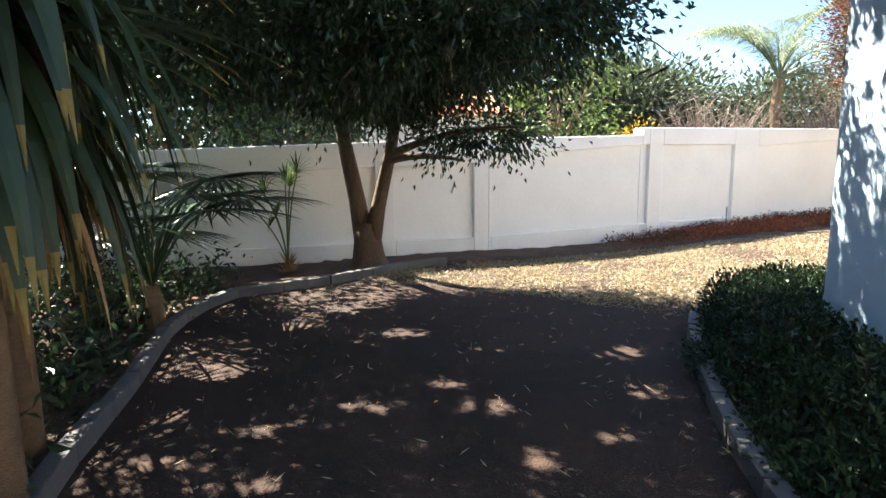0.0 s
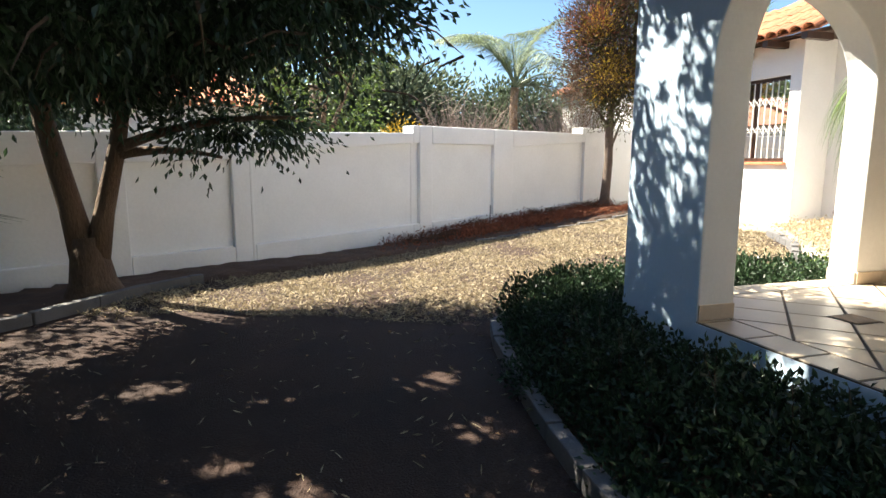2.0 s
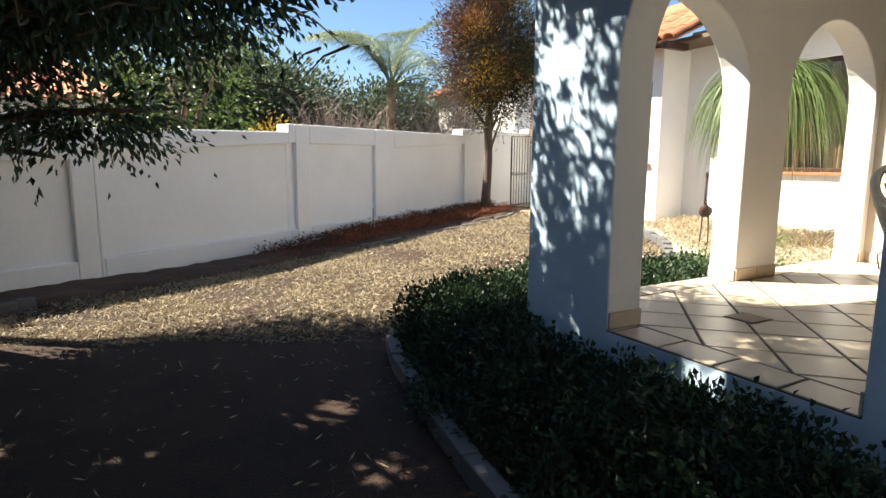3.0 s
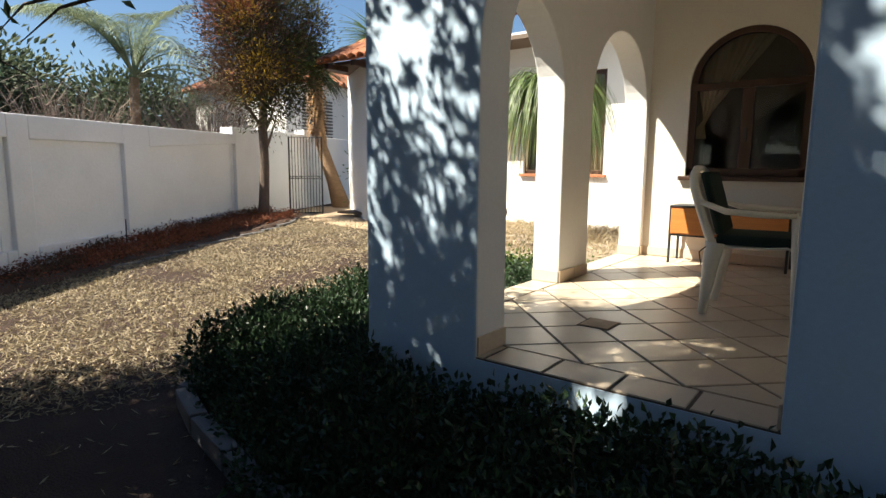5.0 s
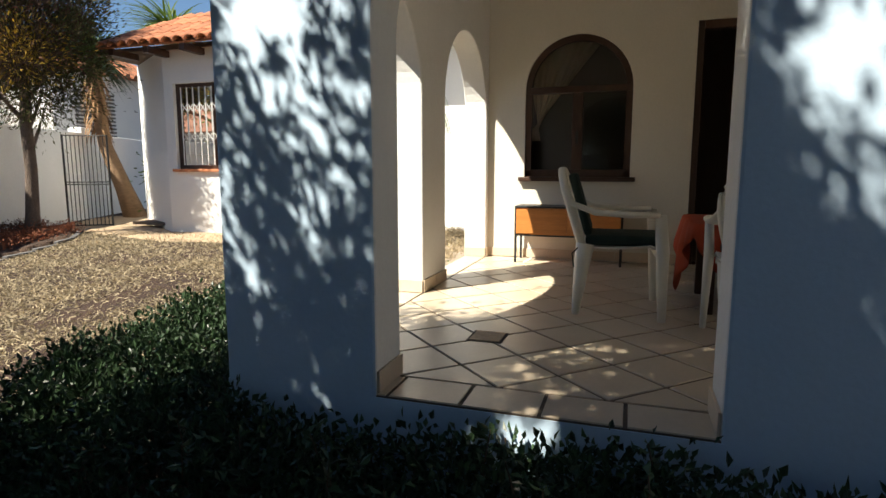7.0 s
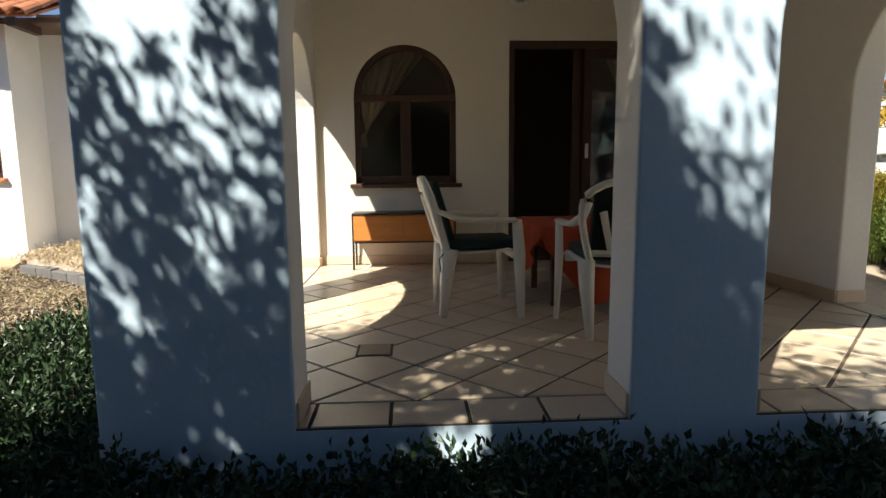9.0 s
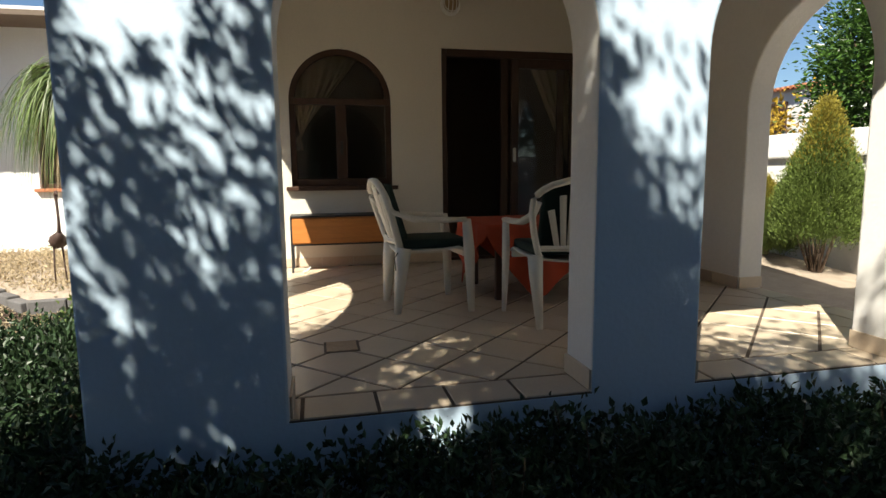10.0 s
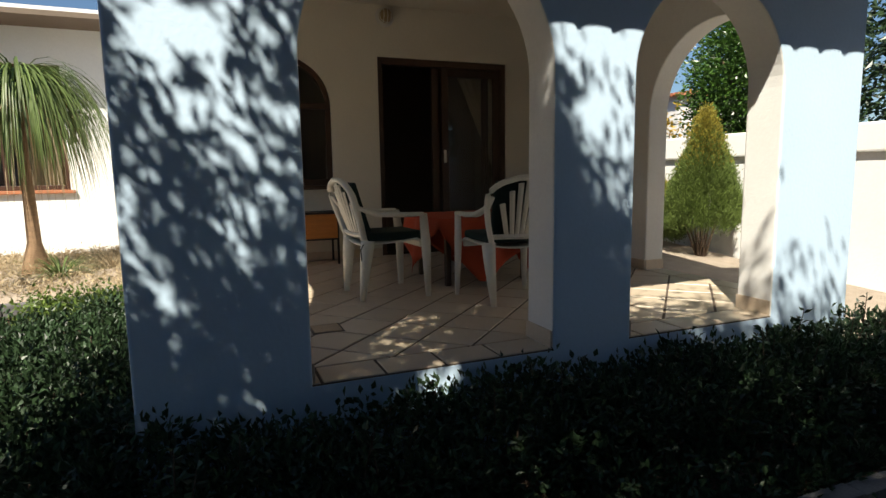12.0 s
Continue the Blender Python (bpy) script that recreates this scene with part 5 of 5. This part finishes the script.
def thin_tree(at):
    t = empty("half_dead_tree", "slim tree with a half browned crown and yellow tips", "tree", at=at)
    smooth(part("trunk", tube([(0, 0, -0.1), (0.03, 0, 0.3), (0.10, 0.03, 1.0), (0.06, 0, 1.7), (0.12, 0, 2.4), (0.1, 0, 3.6)], [0.14, 0.10, 0.085, 0.085, 0.06, 0.02], 10), BARK2, t))
    for b in ((0.55, 0.2, 2.3), (-0.5, -0.1, 2.4), (0.3, -0.4, 2.7), (-0.3, 0.4, 2.9), (0.6, -0.2, 3.2), (-0.6, 0.2, 3.3), (0.45, 0.1, 1.95)):
        smooth(part("limb", tube(bend((0.08, 0, b[2] - 0.7), (b[0] * 0.6, b[1] * 0.6, b[2] - 0.45), b, 6), [0.04, 0.035, 0.03, 0.025, 0.02, 0.014, 0.008], 6), BARK2, t))
    for n, c, r, mt, nm in ((120, (0.0, 0, 3.3), (1.0, 0.85, 1.45), BROWNLEAF, "browned_crown"), (100, (0.3, -0.15, 3.2), (0.9, 0.8, 1.35), OLIVELEAF, "green_crown"), (8, (-0.55, -0.2, 3.6), (0.6, 0.5, 0.8), REDGROUND, "rusty_crown"),
                            (9, (-0.25, -0.5, 3.0), (0.5, 0.2, 0.9), YELLOWLEAF, "yellow_tip_mass"), (9, (0.55, -0.45, 2.9), (0.25, 0.2, 0.6), LITLEAF, "fresh_tip_mass")):
        a, d = clumps(n, 190, c, r, 0.36, 0.1)
        d[:, 2] += 0.5
        tagged(part(nm, leaves(a, d, 0.085, 0.02, 0.4), mt, t), kind="stuff")


thin_tree((4.45, 7.85, -0.15))


def conifer(at, height, radius):
    t = empty("golden_conifer", "dense cone shaped golden green conifer with bare stems at its foot", "conifer", at=at)
    for k in range(14):
        a = 2 * math.pi * k / 14
        r = random.uniform(0.10, 0.24)
        bm = tube([(0.03 * math.cos(a), 0.03 * math.sin(a), -0.03), (r * 0.5 * math.cos(a), r * 0.5 * math.sin(a), 0.2), (r * math.cos(a), r * math.sin(a), 0.5)], [0.014, 0.011, 0.008], 5)
        part("stem", bm, TWIG, t)
    n = 620
    z = height * (0.27 + 0.73 * rng.uniform(0, 1, n) ** 1.25)
    u = z / height
    past = np.clip((u - 0.34) / 0.67, 0, 1)
    rr = radius * np.where(u < 0.34, 0.35 + 0.65 * np.sin(u / 0.34 * 1.57), (1 - past ** 1.35) + 0.02) * rng.uniform(0.78, 1.08, n)
    a = rng.uniform(0, 2 * np.pi, n)
    c = np.stack([rr * np.cos(a), rr * np.sin(a), z], 1)
    per = 130
    off = rng.normal(0, 1, (n, per, 3)) * np.array([0.028, 0.028, 0.055])
    p = (c[:, None, :] + off).reshape(-1, 3)
    d = np.repeat(np.stack([np.cos(a) * 0.7, np.sin(a) * 0.7, np.full(n, 1.0)], 1), per, 0)
    hi = p[:, 2] > height * rng.uniform(0.62, 1.0, len(p))
    part("foliage", leaves(p[~hi], d[~hi], 0.036, 0.011, 0.3), CONIFER, t)
    part("golden_top", leaves(p[hi], d[hi], 0.036, 0.011, 0.3), CONIFERTOP, t, "golden yellow upper sprays")


conifer((2.65, -4.95, -0.16), 1.62, 0.37)
conifer((3.5, -5.05, -0.14), 0.85, 0.32)


def ponytail(at, h):
    t = empty("ponytail_palm", "ponytail palm with a mop of long drooping grassy leaves", "palm", at=at)
    smooth(part("trunk", tube([(0, 0, -0.05), (0, 0, 0.12), (0.02, 0, 0.35), (-0.03, 0, h * 0.7), (0, 0, h)], [0.15, 0.12, 0.065, 0.045, 0.045], 12), PALMBARK, t))
    ch, dry = [], []
    for k in range(800):
        a, up = random.uniform(0, 6.283), random.uniform(-0.2, 1.5)
        v = blade((0.03 * math.cos(a), 0.03 * math.sin(a), h + random.uniform(-0.1, 0.1)), (math.cos(a), math.sin(a), up), random.uniform(1.0, 1.55), 0.016, 4.2, 9)
        (dry if up < 0.0 else ch).append(v)
    part("leaves", join(ch), GRASSY, t)
    part("dry_leaves", join(dry), DRYPLANT, t, "straw coloured old leaves")


ponytail((4.55, 2.02, -0.1), 1.85)


def tussock(at, n, ln, mt, name, label):
    t = empty(name, label, "plant", at=at)
    ch = []
    for k in range(n):
        a = random.uniform(0, 6.283)
        ch.append(blade((0.03 * math.cos(a), 0.03 * math.sin(a), 0), (math.cos(a), math.sin(a), random.uniform(0.7, 2.2)), random.uniform(0.6, 1) * ln, 0.012, 1.6, 6))
    part("blades", join(ch), mt, t)


tussock((4.25, 1.75, -0.12), 90, 0.55, GRASSY, "grass_tussock", "green tussock beside the ponytail palm")
tussock((4.6, 1.35, -0.12), 60, 0.5, DRYPLANT, "dry_tussock", "straw coloured tussock in the court")
tussock((5.9, 3.0, -0.18), 60, 0.45, GRASSY, "grass_tussock", "green tussock by the court wall")
tussock((1.9, 6.75, -0.32), 14, 0.28, LITLEAF, "small_aloe", "small pale leafy plant in the rusty bed")


def court_plants():
    n = 2600
    x, y = rng.uniform(3.0, 6.1, n), rng.uniform(0.9, 4.2, n)
    keep = (y > 0.8) & (x > 3.5 + 0.75 * np.clip(y - 2.2, 0, 9))
    x, y = x[keep], y[keep]
    base = np.stack([x, y, [ground_z(a, b) + 0.13 for a, b in zip(x, y)]], 1)
    off = rng.normal(0, 0.05, (len(base), 8, 3)) * np.array([1, 1, 0.6])
    p = (base[:, None] + off).reshape(-1, 3)
    tagged(part("dry_court_plants", leaves(p, off.reshape(-1, 3) + np.array([0, 0, .05]), 0.06, 0.014, 0.4), DRYPLANT), "pale dry low plants in the court", "groundcover", kind="stuff")
    n = 420
    x, y = rng.uniform(2.3, 3.3, n), rng.uniform(0.85, 1.75, n)
    base = np.stack([x, y, [ground_z(a, b) + 0.12 for a, b in zip(x, y)]], 1)
    off = rng.normal(0, 0.06, (n, 9, 3))
    p = (base[:, None] + off).reshape(-1, 3)
    tagged(part("court_shrubs", leaves(p, off.reshape(-1, 3) + np.array([0, 0, .05]), 0.05, 0.024, 0.4), LITLEAF), "low bright green shrubs beside the veranda", "shrubs", kind="stuff")


court_plants()


def iron_bird(at, rz):
    """A crane of dark rusty iron on thin legs."""
    bm = tube([(0.16, 0, 0.50), (0.10, 0, 0.52), (0.0, 0, 0.55), (-0.08, 0, 0.60), (-0.12, 0, 0.66)], [0.015, 0.07, 0.095, 0.06, 0.025], 10)
    tube(bend((-0.10, 0, 0.63), (-0.20, 0, 0.78), (-0.13, 0, 1.02), 8) + [Vector((-0.13, 0, 1.08)), Vector((-0.16, 0, 1.11))], [0.024, 0.02, 0.018, 0.016, 0.015, 0.014, 0.014, 0.014, 0.016, 0.022, 0.018], 8, bm)
    tube([(-0.16, 0, 1.11), (-0.25, 0, 1.08)], [0.016, 0.003], 6, bm)
    for s in (-1, 1):
        tube([(0.02, s * 0.04, 0.5), (0.05, s * 0.05, 0.26), (0.0, s * 0.06, -0.02)], [0.012, 0.009, 0.008], 6, bm)
    ob = smooth(part("crane_sculpture", bm, RUST))
    ob.matrix_world = pose(*at, 0, 0, rz) @ Matrix.Diagonal((0.8, 0.8, 0.8, 1))
    tagged(ob, "dark rusty iron crane sculpture standing in the court", "sculpture")


iron_bird((3.78, 2.2, -0.13), 30)


def steel_gate(a, b, z0, z1):
    t = empty("garden_gate", "tall black steel bar gate standing ajar", "gate")
    A, B = Vector((*a, 0)), Vector((*b, 0))
    z = lambda p, h: (p.x, p.y, h)
    for p in (A, B):
        part("post", tube([z(p, z0), z(p, z1)], 0.018, 6), BLACKMETAL, t)
    for h in (z1 - 0.015, (z0 + z1) / 2, (z0 + z1) / 2 - 0.04, z0 + 0.06):
        part("rail", tube([z(A, h), z(B, h)], 0.011, 6), BLACKMETAL, t)
    for k in range(1, 11):
        p = A.lerp(B, k / 11)
        part("bar", tube([z(p, z0 + 0.06), z(p, z1 - 0.015)], 0.008, 5), BLACKMETAL, t)


steel_gate((5.68, 8.62), (6.08, 8.05), -0.2, 1.46)


def rosette_palm(name, at, trunk_pts, radii, n, ln, mt, label, droop=1.3, feather=False, skirt=None, up=(-0.2, 1.6), seg=26):
    t = empty(name, label, "palm", at=at)
    smooth(part("trunk", tube(trunk_pts, radii, 12), PALMBARK, t))
    head = Vector(trunk_pts[-1])
    for k in range(n):
        a = 2.4 * k + random.uniform(-0.2, 0.2)
        way = Vector((math.cos(a), math.sin(a), up[0] + (up[1] - up[0]) * ((k * 0.618) % 1)))
        if not feather:
            part("frond", join([blade(head + Vector((random.gauss(0, .05), random.gauss(0, .05), random.gauss(0, .08))), way + Vector((random.gauss(0, .25), random.gauss(0, .25), random.gauss(0, .25))), ln * random.uniform(0.7, 1), 0.05, droop, 6) for q in range(5)]), mt, t)
            continue
        p, w, step_l, ch, spine = head.copy(), way.normalized(), ln / seg, [], []
        for s in range(seg):
            spine.append(p.copy())
            side = w.cross(Vector((0, 0, 1)))
            side = side.normalized() if side.length > 1e-3 else Vector((1, 0, 0))
            if s > 3:
                for sg in (-1, 1):
                    for rep in (0, 1):
                        ch.append(blade(p + w * step_l * 0.5 * rep, side * sg + w * 0.7 + Vector((0, 0, random.uniform(-0.1, 0.5))), ln * 0.24 * math.sin(0.35 + 2.5 * s / seg), 0.028, 1.4, 4))
            p = p + w * step_l
            w = (w + Vector((0, 0, -droop / seg))).normalized()
        fr = part("frond", join(ch), mt, t)
        part("rib", tube(spine, [0.03 * (1 - 0.9 * i / seg) for i in range(seg)], 4), mt, fr)
    if skirt:
        part("dead_skirt", join([blade(head + Vector((0, 0, -random.uniform(0, skirt))), (math.cos(a), math.sin(a), -0.6), ln * 0.55, 0.04, 3.0, 5) for a in [random.uniform(0, 6.28) for q in range(120)]]), DEADLEAF, t, "hanging dry brown leaf skirt")


rosette_palm("feather_palm", (6.4, 16.9, -0.3), [(0, 0, -0.2), (0.1, 0, 1.5), (0, 0, 2.8), (0.05, 0, 3.75)], [0.2, 0.15, 0.15, 0.14], 26, 3.7, BLUEFROND, "feathery blue green palm rising behind the wall", 2.0, True, up=(0.3, 4.0))
rosette_palm("leaning_palm", (7.75, 9.2, -0.25), [(0, 0, -0.1), (-0.2, 0.12, 0.7), (-0.42, 0.3, 1.6), (-0.5, 0.35, 2.6), (-0.5, 0.35, 3.3)], [0.26, 0.17, 0.13, 0.13, 0.15], 50, 1.1, FANLEAF, "leaning palm with a skirt of dead leaves beside the gate", 1.0, False, 1.3, up=(-0.4, 1.6))
rosette_palm("tall_palm", (9.5, 9.6, -0.25), [(0, 0, -0.1), (0, 0, 2), (0, 0, 4.3)], [0.2, 0.16, 0.16], 46, 1.5, LITLEAF, "palm with bright green fronds above the wing roof", 0.9, False, 0.8, up=(-0.5, 1.4))


def crown_tree(name, at, h, rad, mt, label, n, leaf, trunk=BARK, per=30, clump=0.6, category="tree", width=None):
    t = empty(name, label, category, at=at)
    smooth(part("trunk", tube([(0, 0, -0.2), (0.05, 0, h * 0.3), (0, 0.1, h * 0.65)], [0.05 * h, 0.04 * h, 0.02 * h], 9), trunk, t))
    for k in range(5):
        a = 1.26 * k
        smooth(part("limb", tube(bend((0.05, 0, h * 0.28), (rad * 0.3 * math.cos(a), rad * 0.3 * math.sin(a), h * 0.5), (rad * 0.7 * math.cos(a), rad * 0.7 * math.sin(a), h * 0.75), 5), [0.02 * h * (1 - 0.17 * i) for i in range(6)], 6), trunk, t))
    a, d = clumps(n, per, (0, 0, h * 0.62), (rad, rad, h * 0.40), clump, 0.35)
    a, d = sun_gaps(a, d, at)
    part("crown", leaves(a, d, leaf, width or leaf * 0.45, 0.5), mt, t)


def bare_bush(at, h, rad, n, label):
    t = empty("bare_bush", label, "bush", at=at)
    bm = bmesh.new()
    for k in range(n):
        a, r = random.uniform(0, 6.283), rad * math.sqrt(random.random())
        tip = Vector((r * math.cos(a), r * math.sin(a), h * random.uniform(0.6, 1.0)))
        mid = Vector((tip.x * 0.35, tip.y * 0.35, tip.z * 0.5))
        pts = bend((0.1 * math.cos(a), 0.1 * math.sin(a), -0.1), mid, tip, 4)
        tube(pts, [0.03, 0.022, 0.016, 0.01, 0.004], 4, bm)
        for q in range(3):
            c = pts[2 + q % 3]
            tube([c, c + Vector((random.uniform(-.5, .5), random.uniform(-.5, .5), random.uniform(0.1, .7)))], [0.01, 0.003], 3, bm)
    tagged(part("twig_mass", bm, DRYTWIG, t), kind="stuff")


for x, y, h, r in ((-12, 22, 5.0, 3.0), (-7, 25, 5.5, 3.2), (-1.5, 24, 4.6, 2.6), (2.6, 23, 5.2, 2.7), (5.2, 27, 5.4, 3.0), (11, 27, 5.0, 3.2), (16, 24, 5.2, 3.4), (22, 20, 5.5, 3.4), (27, 14, 6, 3.6)):
    crown_tree("sage_tree", (x, y, -0.4), h, r, SAGE, "hazy grey green tree beyond the boundary wall", 170, 0.34, BARK, 60, 1.0)
for x, y, h, r in ((4.0, 15.5, 3.2, 1.8), (7.6, 14.8, 3.4, 1.9), (9.5, 16.5, 3.6, 2.0), (11.8, 15.5, 3.3, 1.9)):
    bare_bush((x, y, -0.4), h, r, 170, "leafless brown bush behind the boundary wall")
crown_tree("yellow_shrub", (1.2, 12.5, -0.4), 2.15, 0.7, YELLOWLEAF, "yellow flowering shrub behind the boundary wall", 40, 0.10, BARK, 30, 0.3, "shrub")
crown_tree("bright_tree", (-1.2, 9.6, -0.5), 4.4, 1.3, LITLEAF, "sunlit bright green tree behind the wall", 110, 0.12, BARK, 34, 0.45)
crown_tree("leafy_tree", (-7.6, 5.6, -0.5), 4.6, 2.2, LEAF, "dark leafy tree beyond the boundary wall", 260, 0.16, BARK, 40, 0.5)
crown_tree("leafy_tree", (-6.6, 8.2, -0.5), 4.6, 1.9, LEAF, "dark leafy tree over the boundary wall", 200, 0.16, BARK, 40, 0.5)
crown_tree("citrus_tree", (4.95, -8.8, -0.3), 4.1, 1.25, LEMON, "dense glossy green citrus tree behind the yard wall", 620, 0.10, BARK, 46, 0.36)
crown_tree("dark_tree", (1.6, -8.6, -0.3), 5.2, 1.7, LEAF, "tall dark green tree behind the yard wall", 260, 0.13, BARK, 34, 0.5)
crown_tree("orange_shrub", (7.3, -8.75, -0.3), 2.6, 0.8, YELLOWLEAF, "golden leafed shrub behind the yard wall", 40, 0.14, BARK, 30, 0.3, "shrub")
crown_tree("path_shrub", (8.2, 8.6, -0.3), 1.9, 0.45, LITLEAF, "small bright shrub beside the house corner", 40, 0.1, BARK, 26, 0.25, "shrub")


def far_house(name, lo, hi, roof_h, label, windows):
    t = empty(name, label, "house")
    part("wall", box(lo, hi), FARWALL, t)
    o = 0.35
    bm = bmesh.new()
    v = [bm.verts.new(p) for p in ((lo[0] - o, lo[1] - o, hi[2]), (hi[0] + o, lo[1] - o, hi[2]), (hi[0] + o, hi[1] + o, hi[2]), (lo[0] - o, hi[1] + o, hi[2]), (lo[0] + 1, (lo[1] + hi[1]) / 2, hi[2] + roof_h), (hi[0] - 1, (lo[1] + hi[1]) / 2, hi[2] + roof_h))]
    for f in ((0, 1, 5, 4), (1, 2, 5), (2, 3, 4, 5), (3, 0, 4), (3, 2, 1, 0)):
        bm.faces.new([v[i] for i in f])
    rf = part("roof", bm, TERRACOTTA, t)
    n = int((hi[0] - lo[0] + 2 * o) / 0.28)
    bm = bmesh.new()
    for side in (0, 1):
        y0 = lo[1] - o if side == 0 else hi[1] + o
        for k in range(n):
            x = lo[0] - o + 0.28 * (k + 0.5)
            xr = min(max(x, lo[0] + 1), hi[0] - 1)
            tube([(x, y0, hi[2] + 0.03), (xr, (lo[1] + hi[1]) / 2, hi[2] + roof_h + 0.03)], 0.09, 6, bm)
    part("roof_ridges", bm, TERRACOTTA, rf)
    for a, b in windows:
        w = part("window", box(a, b), DARKWOOD, t)
    return t


far_house("neighbour_house", (-6.0, 11.6, -0.5), (-2.1, 17, 2.05), 1.0, "low white neighbouring house with a terracotta roof", [])
far_house("white_building", (9.0, 13.0, -0.4), (14, 18, 3.4), 1.0, "pale building with louvred shutters behind the gate", [])
lv = bpy.data.objects["white_building"]
for k in range(12):
    part("louvre", box((9.6, 12.95, 1.75 + k * 0.10), (10.8, 12.99, 1.80 + k * 0.10)), KERB, lv)
far_house("distant_house", (19, -26, -0.5), (27, -20.5, 4.4), 0.5, "distant two storey house with a terracotta roof", [((19.8, -20.49, 2.6), (20.7, -20.40, 3.9)), ((18.92, -22.5, 2.6), (18.99, -21.6, 3.9))])
stake = part("stake", tube([(1.62, 7.05, -0.3), (1.63, 7.06, 0.08)], 0.008, 5), BLACKMETAL)
tagged(stake, "thin dark stake standing in the wall bed", "stake")

# unseen tall trees added behind the walker to block the low sky's light
for x, y, h, r in ((-7.4, -3.6, 7.0, 2.6), (-6.0, -7.4, 7.2, 2.7), (-1.6, -8.6, 6.6, 2.4), (-11.5, -1.2, 7.5, 3.0)):
    crown_tree("shade_tree_west", (x, y, -0.5), h, r, LEAF, "unseen tall tree added to block low sky light", 300, 0.2, BARK, 40, 0.6, width=0.11)
